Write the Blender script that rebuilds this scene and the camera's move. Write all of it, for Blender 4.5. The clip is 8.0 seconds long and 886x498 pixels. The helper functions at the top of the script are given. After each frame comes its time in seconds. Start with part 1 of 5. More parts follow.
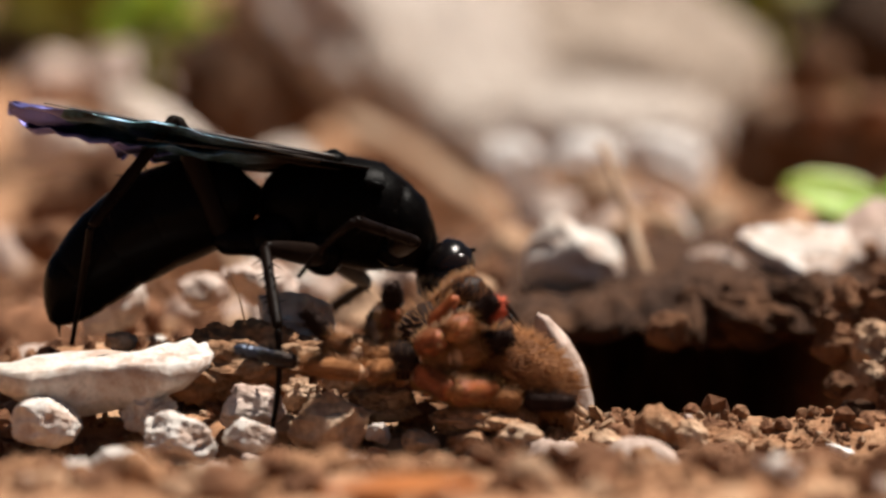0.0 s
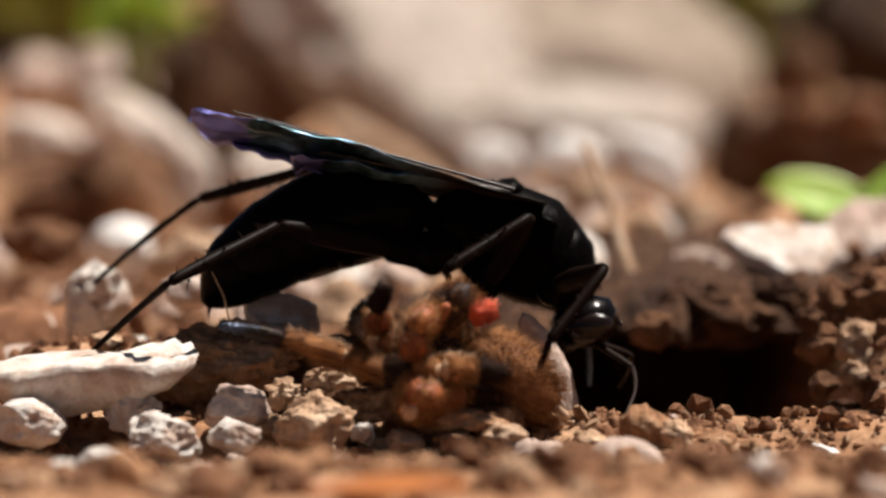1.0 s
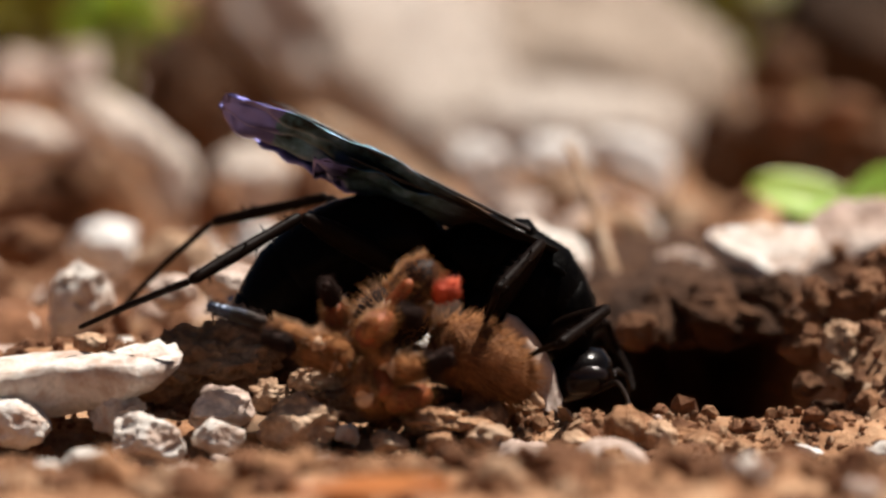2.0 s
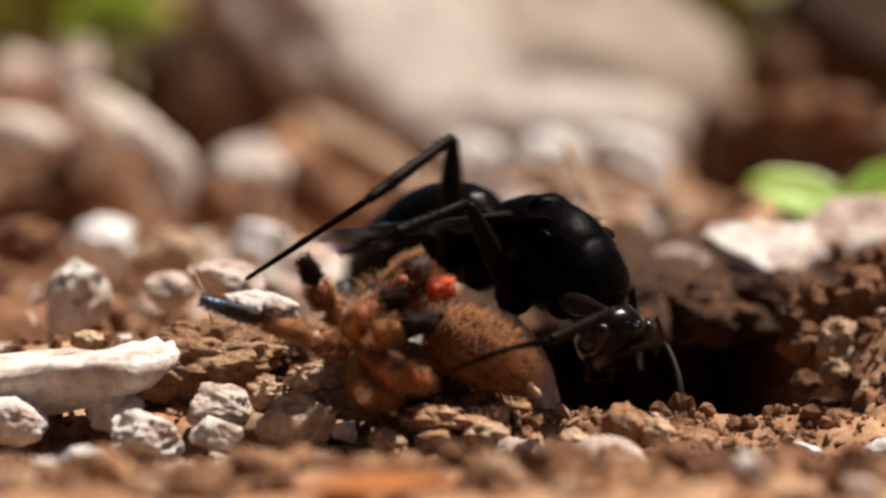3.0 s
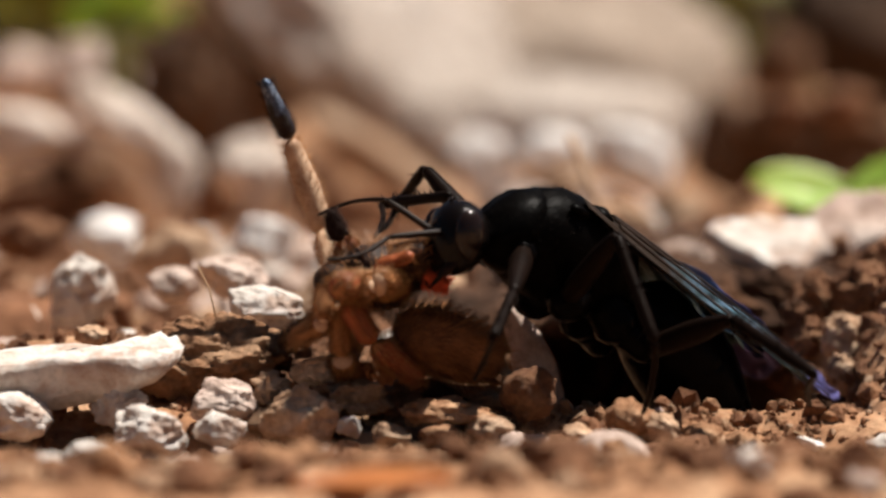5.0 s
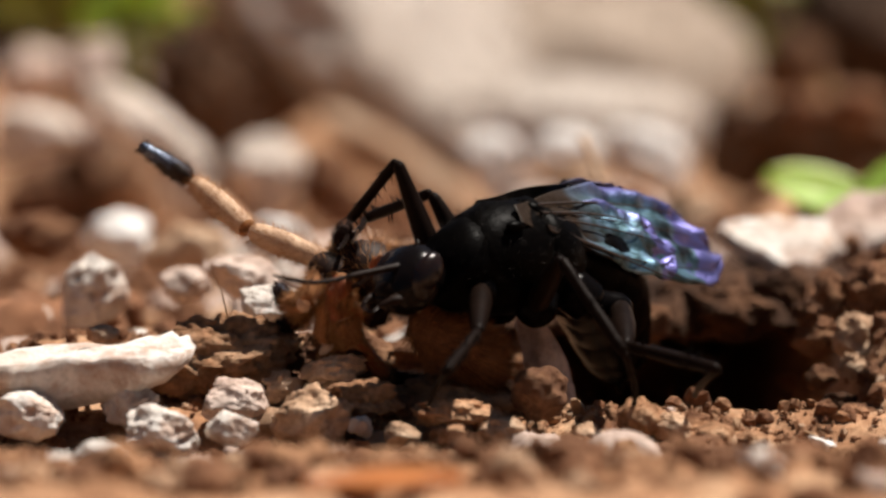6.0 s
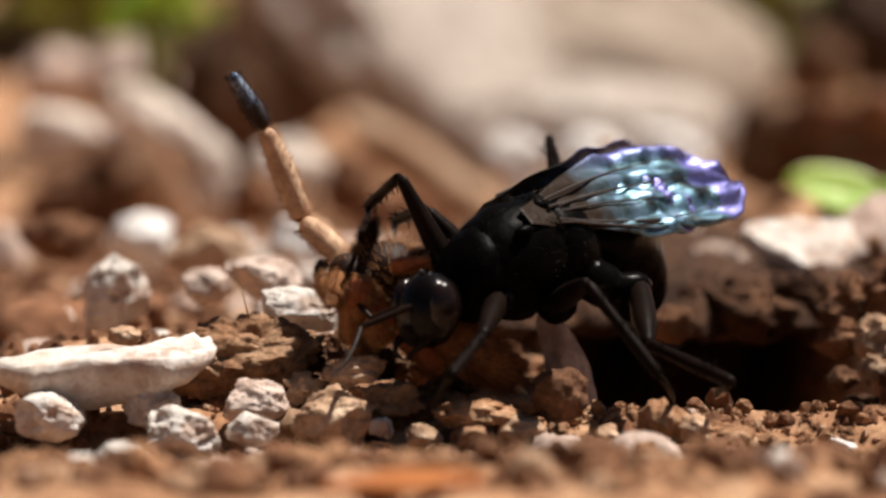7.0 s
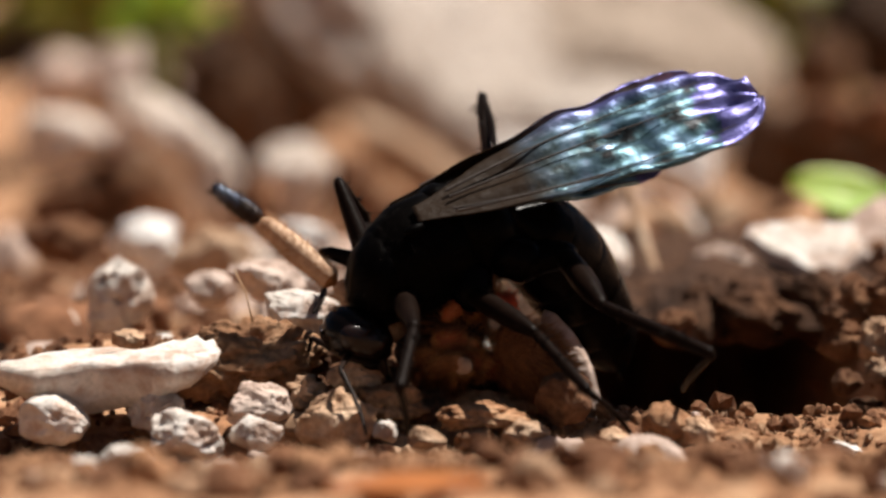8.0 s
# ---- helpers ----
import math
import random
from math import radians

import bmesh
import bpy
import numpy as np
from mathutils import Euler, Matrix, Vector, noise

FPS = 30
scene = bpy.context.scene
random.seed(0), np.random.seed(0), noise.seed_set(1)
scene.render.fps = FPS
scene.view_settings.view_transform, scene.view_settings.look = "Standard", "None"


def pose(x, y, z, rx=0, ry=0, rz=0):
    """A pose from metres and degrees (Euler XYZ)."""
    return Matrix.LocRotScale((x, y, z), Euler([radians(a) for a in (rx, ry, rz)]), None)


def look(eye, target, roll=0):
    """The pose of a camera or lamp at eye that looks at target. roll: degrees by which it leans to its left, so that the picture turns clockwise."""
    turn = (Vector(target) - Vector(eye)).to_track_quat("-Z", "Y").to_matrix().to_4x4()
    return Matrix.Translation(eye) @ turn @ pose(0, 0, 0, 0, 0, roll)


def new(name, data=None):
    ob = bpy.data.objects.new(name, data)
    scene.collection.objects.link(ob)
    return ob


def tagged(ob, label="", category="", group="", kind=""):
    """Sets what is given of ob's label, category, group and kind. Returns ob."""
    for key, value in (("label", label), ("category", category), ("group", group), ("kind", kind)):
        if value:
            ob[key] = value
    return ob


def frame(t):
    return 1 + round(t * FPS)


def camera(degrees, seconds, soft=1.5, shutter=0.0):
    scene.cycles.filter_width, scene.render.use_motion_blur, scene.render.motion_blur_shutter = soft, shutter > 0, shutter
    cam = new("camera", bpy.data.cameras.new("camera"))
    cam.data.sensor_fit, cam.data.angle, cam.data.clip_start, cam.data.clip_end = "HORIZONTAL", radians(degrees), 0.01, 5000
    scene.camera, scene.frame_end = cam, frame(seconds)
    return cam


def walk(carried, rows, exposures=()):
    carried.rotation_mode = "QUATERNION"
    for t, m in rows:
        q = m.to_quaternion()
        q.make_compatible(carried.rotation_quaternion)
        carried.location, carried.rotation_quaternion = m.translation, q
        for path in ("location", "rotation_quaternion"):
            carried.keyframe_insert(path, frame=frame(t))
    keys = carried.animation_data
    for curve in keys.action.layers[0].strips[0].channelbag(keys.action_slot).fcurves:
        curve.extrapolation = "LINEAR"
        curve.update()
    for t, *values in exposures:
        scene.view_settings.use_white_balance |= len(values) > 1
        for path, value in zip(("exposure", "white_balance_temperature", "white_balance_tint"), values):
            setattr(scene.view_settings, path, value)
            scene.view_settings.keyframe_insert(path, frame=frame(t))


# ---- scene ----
# Macro shot at ground level: a black wasp handles a spider on stony soil. Lengths below are in millimetres times MM.
MM = 0.001
cam = camera(16.0, 8.0, soft=2.7, shutter=0.5)
cam.data.dof.use_dof = True
cam.data.dof.focus_distance = 0.254
cam.data.dof.aperture_fstop = 25.0

# seconds, slide to the right (m), yaw, pitch (degrees): a long lens that pans by less than a degree
ROWS = [
    (0, 0.000461, 0.6822, -2.4641),
    (0.5, 0.000457, 0.6766, -2.4332),
    (1, 0.000240, 0.3550, -2.4641),
    (1.5, 0.000082, 0.1220, -2.4384),
    (3, -0.000022, -0.0333, -2.4949),
    (3.5, 0.000000, 0.0000, -2.5000),
    (4, 0.000000, 0.0000, -2.5257),
    (4.5, 0.000000, 0.0000, -2.5719),
    (6, 0.000202, 0.2995, -2.5924),
    (6.5, 0.000307, 0.4548, -2.5873),
    (7, 0.000510, 0.7543, -2.5668),
    (7.5, 0.000570, 0.8430, -2.5205),
    (8, 0.000562, 0.8319, -2.5103),
]
walk(cam, [(t, pose(x, -0.25, 0.0246, 90 + pitch, 0, yaw)) for t, x, yaw, pitch in ROWS])

# ---- light: open sky, high sun behind the subject and to its right ----
SUN_HEIGHT, SUN_SIDE = 69.0, 70.0      # degrees above the ground; degrees east of the view's axis
world = bpy.data.worlds.new("sky")
scene.world = world
world.use_nodes = True
nt = world.node_tree
sky = nt.nodes.new("ShaderNodeTexSky")
sky.sky_type = "NISHITA"
sky.sun_disc = False
sky.sun_elevation = radians(SUN_HEIGHT)
sky.sun_rotation = radians(SUN_SIDE)
back = nt.nodes["Background"]
nt.links.new(sky.outputs[0], back.inputs[0])
back.inputs[1].default_value = 0.018
sun = new("sun", bpy.data.lights.new("sun", "SUN"))
sun.data.energy, sun.data.angle, sun.data.color = 5.0, radians(0.53), (1.0, 0.925, 0.84)
e, s = radians(SUN_HEIGHT), radians(SUN_SIDE)
SUN_FROM = Vector((math.sin(s) * math.cos(e), math.cos(s) * math.cos(e), math.sin(e)))
sun.matrix_world = look(SUN_FROM * 2, (0, 0, 0))
scene.view_settings.exposure = 0.77


# ---- materials ----
def material(name):
    m = bpy.data.materials.new(name)
    m.use_nodes = True
    t = m.node_tree
    return m, t, t.nodes["Principled BSDF"]


def noise_node(t, scale, detail=6.0, rough=0.6, coords=None):
    n = t.nodes.new("ShaderNodeTexNoise")
    n.inputs["Scale"].default_value, n.inputs["Detail"].default_value, n.inputs["Roughness"].default_value = scale, detail, rough
    if coords is not None:
        t.links.new(coords, n.inputs["Vector"])
    return n


def ramp_node(t, source, stops):
    r = t.nodes.new("ShaderNodeValToRGB")
    while len(r.color_ramp.elements) < len(stops):
        r.color_ramp.elements.new(0.5)
    for el, (at, col) in zip(r.color_ramp.elements, stops):
        el.position, el.color = at, (*col, 1)
    t.links.new(source, r.inputs[0])
    return r


def mix_node(t, kind, fac, a, b):
    n = t.nodes.new("ShaderNodeMix")
    n.data_type, n.blend_type = "RGBA", kind
    for socket, value in ((n.inputs[0], fac), (n.inputs[6], a), (n.inputs[7], b)):
        if isinstance(value, bpy.types.NodeSocket):
            t.links.new(value, socket)
        else:
            socket.default_value = value
    return n.outputs[2]


def mineral(name, dark, mid, light, scale, bump=0.5, rough=0.9, vary=0.25, bump_mm=0.12, grain=0.75, dirt=0.0):
    """Soil or stone: three tones at two scales, grains, pits and a shift of tone from piece to piece."""
    m, t, p = material(name)
    co = t.nodes.new("ShaderNodeTexCoord").outputs["Object"]
    large = noise_node(t, scale, 5, 0.6, co)
    fine = noise_node(t, scale * 9, 8, 0.7, co)
    tone = ramp_node(t, large.outputs[0], [(0.3, dark), (0.5, mid), (0.7, light)])
    grains = ramp_node(t, fine.outputs[0], [(0.32, (0.45, 0.43, 0.4)), (0.55, (1, 1, 1)), (0.75, (1.25, 1.22, 1.18))])
    colour = mix_node(t, "MULTIPLY", grain, tone.outputs[0], grains.outputs[0])
    info = t.nodes.new("ShaderNodeObjectInfo")
    shift = ramp_node(t, info.outputs["Random"], [(0.0, (1 - vary,) * 3), (1.0, (1 + vary * 0.5,) * 3)])
    colour = mix_node(t, "MULTIPLY", 1.0, colour, shift.outputs[0])
    if dirt:
        crust = noise_node(t, scale * 2.3, 6, 0.65, co)
        where = ramp_node(t, crust.outputs[0], [(0.47, (0, 0, 0)), (0.60, (dirt,) * 3)])
        colour = mix_node(t, "MIX", where.outputs[0], colour, (0.30, 0.15, 0.075, 1))
    t.links.new(colour, p.inputs["Base Color"])
    p.inputs["Roughness"].default_value = rough
    p.inputs["Specular IOR Level"].default_value = 0.25
    cells = t.nodes.new("ShaderNodeTexVoronoi")
    cells.inputs["Scale"].default_value = scale * 7
    t.links.new(co, cells.inputs["Vector"])
    add = t.nodes.new("ShaderNodeMath")
    add.operation = "MULTIPLY_ADD"
    t.links.new(cells.outputs["Distance"], add.inputs[0])
    add.inputs[1].default_value = 0.5
    t.links.new(fine.outputs[0], add.inputs[2])
    b = t.nodes.new("ShaderNodeBump")
    b.inputs["Strength"].default_value, b.inputs["Distance"].default_value = bump, bump_mm * MM * 3
    t.links.new(add.outputs[0], b.inputs["Height"])
    t.links.new(b.outputs[0], p.inputs["Normal"])
    return m


SOIL = mineral("red_brown_soil", (0.17, 0.075, 0.034), (0.37, 0.19, 0.098), (0.56, 0.36, 0.22), 160, 0.9)
CLOD = mineral("crumbly_clod", (0.10, 0.042, 0.02), (0.22, 0.10, 0.05), (0.36, 0.19, 0.10), 260, 1.0)
CHALK = mineral("white_limestone", (0.54, 0.46, 0.39), (0.68, 0.635, 0.59), (0.76, 0.735, 0.715), 150, 0.6, 0.8, 0.1, grain=0.6, dirt=0.65)
CLEAN_CHALK = mineral("clean_limestone", (0.58, 0.53, 0.49), (0.72, 0.69, 0.665), (0.79, 0.775, 0.76), 60, 0.6, 0.8, 0.08, grain=0.35)
# far earth with shade put into its colour, darker than the soil itself
FAR_EARTH = mineral("far_shaded_earth", (0.022, 0.010, 0.005), (0.045, 0.022, 0.010), (0.08, 0.04, 0.02), 14, 0.8, bump_mm=2.0)
BROWN_EARTH = mineral("brown_earth", (0.06, 0.026, 0.011), (0.125, 0.06, 0.028), (0.21, 0.11, 0.055), 14, 0.8, bump_mm=2.0)
EARTH = mineral("dark_earth", (0.03, 0.012, 0.005), (0.08, 0.034, 0.015), (0.16, 0.075, 0.036), 200, 1.0)
TAN = mineral("tan_stone", (0.27, 0.145, 0.075), (0.47, 0.30, 0.19), (0.62, 0.46, 0.33), 150, 0.7, 0.85, 0.25)
PINK = mineral("pinkish_stone", (0.32, 0.20, 0.15), (0.55, 0.42, 0.355), (0.70, 0.61, 0.55), 90, 0.6, 0.85, 0.2)
CREAM = mineral("cream_stone", (0.46, 0.37, 0.30), (0.66, 0.57, 0.50), (0.78, 0.71, 0.65), 70, 0.6, 0.85, 0.12)
ROCK = mineral("pale_rock", (0.20, 0.14, 0.10), (0.31, 0.24, 0.185), (0.40, 0.325, 0.265), 9, 0.6, 0.9, 0.1, 2.0)
WHITE_ROCK = mineral("whitish_rock", (0.32, 0.245, 0.195), (0.48, 0.41, 0.355), (0.58, 0.52, 0.475), 9, 0.6, 0.9, 0.1, 2.0)


def plain(name, colour, rough=0.5, spec=0.5, bump_scale=0.0, bump=0.3, coat=0.0, vary=None, streak=1.0):
    m, t, p = material(name)
    co = t.nodes.new("ShaderNodeTexCoord").outputs["Object"]
    if streak != 1.0:
        along = t.nodes.new("ShaderNodeMapping")
        along.inputs["Scale"].default_value = (streak, 2.4, 2.4)
        t.links.new(co, along.inputs["Vector"])
        co = along.outputs[0]
    n = noise_node(t, 500, 6, 0.65, co)
    second = vary or tuple(c * 0.55 for c in colour)
    tone = ramp_node(t, n.outputs[0], [(0.3, second), (0.65, colour)])
    t.links.new(tone.outputs[0], p.inputs["Base Color"])
    p.inputs["Roughness"].default_value, p.inputs["Specular IOR Level"].default_value = rough, spec
    p.inputs["Coat Weight"].default_value = coat
    if bump_scale:
        f = noise_node(t, bump_scale, 5, 0.6, co)
        b = t.nodes.new("ShaderNodeBump")
        b.inputs["Strength"].default_value, b.inputs["Distance"].default_value = bump, 0.1 * MM
        t.links.new(f.outputs[0], b.inputs["Height"])
        t.links.new(b.outputs[0], p.inputs["Normal"])
    return m


CHITIN = plain("black_chitin", (0.003, 0.0024, 0.0024), 0.24, 0.025, 1300, 0.3)
VELVET = plain("black_pile", (0.0016, 0.0012, 0.001), 0.4, 0.02, 1100, 0.8)
PILE = plain("brown_black_bristle", (0.008, 0.0045, 0.003), 0.6, 0.1, 1500, 0.3)
FACE = plain("black_face", (0.005, 0.0034, 0.003), 0.22, 0.13, 700, 0.9)
LEG_BLACK = plain("dark_leg_chitin", (0.008, 0.0042, 0.0028), 0.45, 0.035, 1500, 0.4)
EYE = plain("dark_compound_eye", (0.012, 0.006, 0.0045), 0.22, 0.3, 6000, 0.15)
ANTENNA = plain("dark_antenna", (0.016, 0.008, 0.005), 0.5, 0.1, 1500, 0.4)
FUR = plain("brown_spider_fur", (0.38, 0.165, 0.062), 0.75, 0.12, 1500, 1.0, vary=(0.06, 0.021, 0.009), streak=0.35)
FUR_RED = plain("red_brown_spider_leg", (0.38, 0.095, 0.025), 0.55, 0.3, 1500, 1.0, vary=(0.06, 0.014, 0.006), streak=0.35)
FUR_SAC = plain("bristly_spider_sac", (0.25, 0.11, 0.048), 0.8, 0.1, 900, 0.9, vary=(0.07, 0.028, 0.013))
FUR_DARK = plain("dark_spider_skin", (0.026, 0.011, 0.006), 0.6, 0.14, 2200, 0.6)
FUR_PALE = plain("pale_spider_skin", (0.56, 0.38, 0.25), 0.65, 0.2, 1800, 0.6, vary=(0.34, 0.19, 0.11))
TIP = plain("dark_tarsus", (0.022, 0.010, 0.007), 0.75, 0.08, 2200, 0.6)
MOUTH = plain("orange_red_mouth_brush", (0.60, 0.10, 0.035), 0.6, 0.3, 2500, 0.8, vary=(0.25, 0.02, 0.012))
STRAW = plain("dry_straw", (0.50, 0.34, 0.20), 0.7, 0.3, 900, 0.5, vary=(0.36, 0.22, 0.12))


def sheen_film(name, inner, tones, start, end, rough):
    """Structural colour: dull brown near the joint, then patches of teal, blue and violet towards the tip (start to end, metres along x)."""
    m, t, p = material(name)
    tex = t.nodes.new("ShaderNodeTexCoord").outputs["Object"]
    split = t.nodes.new("ShaderNodeSeparateXYZ")
    t.links.new(tex, split.inputs[0])
    along = t.nodes.new("ShaderNodeMapRange")
    along.inputs["From Min"].default_value, along.inputs["From Max"].default_value = start, end
    t.links.new(split.outputs[0], along.inputs[0])
    patches = noise_node(t, 380, 4, 0.6, tex)
    colour = ramp_node(t, patches.outputs[0], [(0.36, tones[0]), (0.46, tones[1]), (0.55, tones[2]), (0.64, tones[3])])
    mixed = mix_node(t, "MIX", along.outputs[0], (*inner, 1), colour.outputs[0])
    t.links.new(mixed, p.inputs["Base Color"])
    t.links.new(along.outputs[0], p.inputs["Metallic"])
    p.inputs["Roughness"].default_value = rough
    p.inputs["Specular IOR Level"].default_value = 0.13
    f = noise_node(t, 850, 5, 0.6, tex)
    b = t.nodes.new("ShaderNodeBump")
    b.inputs["Strength"].default_value, b.inputs["Distance"].default_value = 0.4, 0.4 * MM
    t.links.new(f.outputs[0], b.inputs["Height"])
    t.links.new(b.outputs[0], p.inputs["Normal"])
    return m


def wing_film():
    """Wing membrane: smoky brown near the root, a teal and steel-blue sheen painted as colour further out, violet along
    the outer rim, with fine streaks along the veins.
    """
    m, t, p = material("blue_black_wing")
    span = t.nodes.new("ShaderNodeUVMap")
    span.uv_map = "span"
    split = t.nodes.new("ShaderNodeSeparateXYZ")
    t.links.new(span.outputs[0], split.inputs[0])
    tex = t.nodes.new("ShaderNodeTexCoord").outputs["Object"]
    patches = noise_node(t, 330, 4, 0.6, tex)
    # reflected sky and glare on the membrane, painted as patches of colour
    film = ramp_node(t, patches.outputs[0], [(0.36, (0.022, 0.024, 0.026)), (0.47, (0.075, 0.14, 0.165)), (0.57, (0.14, 0.24, 0.33)), (0.68, (0.25, 0.33, 0.45))])
    wander = t.nodes.new("ShaderNodeMath")
    wander.operation = "MULTIPLY_ADD"
    t.links.new(patches.outputs[0], wander.inputs[0])
    wander.inputs[1].default_value = 0.3
    t.links.new(split.outputs[0], wander.inputs[2])
    rim_k = ramp_node(t, wander.outputs[0], [(0.99, (0, 0, 0)), (1.14, (1, 1, 1))])
    rim_q = ramp_node(t, split.outputs[1], [(0.03, (1, 1, 1)), (0.16, (0, 0, 0))])
    out = ramp_node(t, split.outputs[0], [(0.30, (0, 0, 0)), (0.58, (1, 1, 1))])
    rim = mix_node(t, "MULTIPLY", 1.0, mix_node(t, "LIGHTEN", 1.0, rim_k.outputs[0], rim_q.outputs[0]), out.outputs[0])
    outer = mix_node(t, "MIX", rim, film.outputs[0], (0.15, 0.145, 0.36, 1))
    colour = mix_node(t, "MIX", out.outputs[0], (0.022, 0.014, 0.009, 1), outer)
    t.links.new(colour, p.inputs["Base Color"])
    t.links.new(out.outputs[0], p.inputs["Metallic"])
    p.inputs["Roughness"].default_value = 0.44
    p.inputs["Specular IOR Level"].default_value = 0.06
    f = noise_node(t, 850, 5, 0.6, tex)
    b = t.nodes.new("ShaderNodeBump")
    b.inputs["Strength"].default_value, b.inputs["Distance"].default_value = 0.4, 0.4 * MM
    t.links.new(f.outputs[0], b.inputs["Height"])
    t.links.new(b.outputs[0], p.inputs["Normal"])
    return m


WING = wing_film()
FLASH = sheen_film("iridescent_tarsus", (0.03, 0.016, 0.011), ((0.03, 0.02, 0.016), (0.06, 0.075, 0.075), (0.10, 0.14, 0.22), (0.28, 0.34, 0.44)), 0.0, 0.006, 0.55)
VEIN = plain("wing_vein", (0.03, 0.018, 0.012), 0.4, 0.5, 1500, 0.3)


def leafy(name, colour, second, through_light=0.4):
    m, t, p = material(name)
    co = t.nodes.new("ShaderNodeTexCoord").outputs["Object"]
    n = noise_node(t, 120, 5, 0.6, co)
    tone = ramp_node(t, n.outputs[0], [(0.3, second), (0.7, colour)])
    t.links.new(tone.outputs[0], p.inputs["Base Color"])
    p.inputs["Roughness"].default_value = 0.42
    tr = t.nodes.new("ShaderNodeBsdfTranslucent")
    t.links.new(tone.outputs[0], tr.inputs[0])
    mix = t.nodes.new("ShaderNodeMixShader")
    mix.inputs[0].default_value = through_light
    t.links.new(p.outputs[0], mix.inputs[1])
    t.links.new(tr.outputs[0], mix.inputs[2])
    t.links.new(mix.outputs[0], t.nodes["Material Output"].inputs[0])
    return m


LEAF = leafy("fresh_green_leaf", (0.50, 0.62, 0.09), (0.28, 0.50, 0.06))
GOLD = leafy("golden_hair", (0.56, 0.28, 0.10), (0.20, 0.075, 0.024), 0.45)
FOLIAGE = leafy("far_foliage", (0.38, 0.36, 0.06), (0.20, 0.18, 0.035), 0.55)
DRY_LEAF = leafy("orange_dry_leaf", (0.60, 0.22, 0.05), (0.42, 0.14, 0.04), 0.25)


# ---- building helpers ----
def part(name, bm, mat, parent=None, label="", smooth=True, m=None):
    """Links a bmesh as one mesh object, under a thing or a part if given."""
    me = bpy.data.meshes.new(name)
    if smooth:
        for f in bm.faces:
            f.smooth = True
    bm.to_mesh(me)
    bm.free()
    for x in (mat if isinstance(mat, (list, tuple)) else (mat,)):
        me.materials.append(x)
    ob = new(name, me)
    if parent is not None:
        ob.parent = parent
    if m is not None:
        ob.matrix_basis = m
    return tagged(ob, label)


def fbm(x, y, z=0.0, octaves=4):
    return noise.fractal(Vector((x, y, z)), 0.9, 2.1, octaves)


def ease(k):
    k = min(1.0, max(0.0, k))
    return k * k * (3 - 2 * k)


def bell(x, y, cx, cy, rx, ry):
    return math.exp(-(((x - cx) / rx) ** 2 + ((y - cy) / ry) ** 2))


# ---- ground: one sheet, fine near the insects, out to the horizon ----
def ground_height(x, y):
    """Height in mm at x to the right and y away, in mm from the spider's place."""
    near = math.exp(-((x / 90) ** 2 + (y / 110) ** 2))
    h = fbm(x * 0.035, y * 0.035, 3.0) * 1.1 + 0.9 * ease((-14 - y) / 20) * fbm(x * 0.1, y * 0.1, 12.0) + fbm(x * 0.14, y * 0.14, 7.0) * 0.55 * (0.3 + near)
    h += near * fbm(x * 0.6, y * 0.6, 1.0, 3) * 0.32
    h += 4.0 * ease((-12 - y) / 50) - 2.7 * ease((2 - y + 1.5 * fbm(x * 0.1, 1.0)) / 8)   # small bank in front, rising again to the lens
    edge = fbm(x * 0.12, 2.0, 4.0) * 3.0
    wall = ease((y - 150 - edge) / 8)          # steep earth wall behind the burrow mouth
    pit = ease((y - 3 - edge * 0.3) / 6) * (1 - wall) * ease((x - 6) / 5) * ease((36 - x) / 7)
    h -= 34.0 * pit
    h += 8.0 * wall * bell(x, y, 28, 160, 44, 30) + 7.5 * ease((x - 33) / 8) * ease((y - 12) / 10) * ease((180 - y) / 30) * ease((120 - x) / 50)
    h += 4.0 * bell(x, y, -4, 85, 10, 45)
    h += 5.0 * bell(x, y, -28, 20, 13, 9) + 1.0 * ease((-18 - y) / 10) * fbm(x * 0.22, y * 0.22, 15.0)
    h += 4.0 * bell(x, y, 12, 90, 16, 18)
    h += 3.0 * bell(x, y, -42, 60, 26, 22)
    far = max(0.0, y - 500)
    h += 0.16 * far * far / (far + 900) + min(1.0, far / 900) * fbm(x * 0.004, y * 0.004, 5.0) * 40
    return h


def axis(fine, half, grow, reach, shift=0.0):
    vals = [i * fine for i in range(int(half / fine) + 1)]
    step = fine
    while vals[-1] < reach:
        step *= grow
        vals.append(vals[-1] + step)
    return vals


def build_ground():
    right = axis(0.55, 48, 1.14, 60000)
    xs = [-v for v in reversed(right[1:])] + right
    ahead = axis(0.6, 90, 1.09, 80000)
    behind = axis(0.6, 54, 1.14, 60000)
    ys = [-v for v in reversed(behind[1:])] + ahead
    verts = [(x * MM, y * MM, ground_height(x, y) * MM) for y in ys for x in xs]
    n = len(xs)
    faces = [(j * n + i, j * n + i + 1, (j + 1) * n + i + 1, (j + 1) * n + i) for j in range(len(ys) - 1) for i in range(n - 1)]
    me = bpy.data.meshes.new("ground")
    me.from_pydata(verts, [], faces)
    me.materials.append(SOIL)
    me.polygons.foreach_set("use_smooth", [True] * len(me.polygons))
    return tagged(new("ground", me), "bare red-brown stony soil with a burrow mouth", "ground", kind="structure")


build_ground()


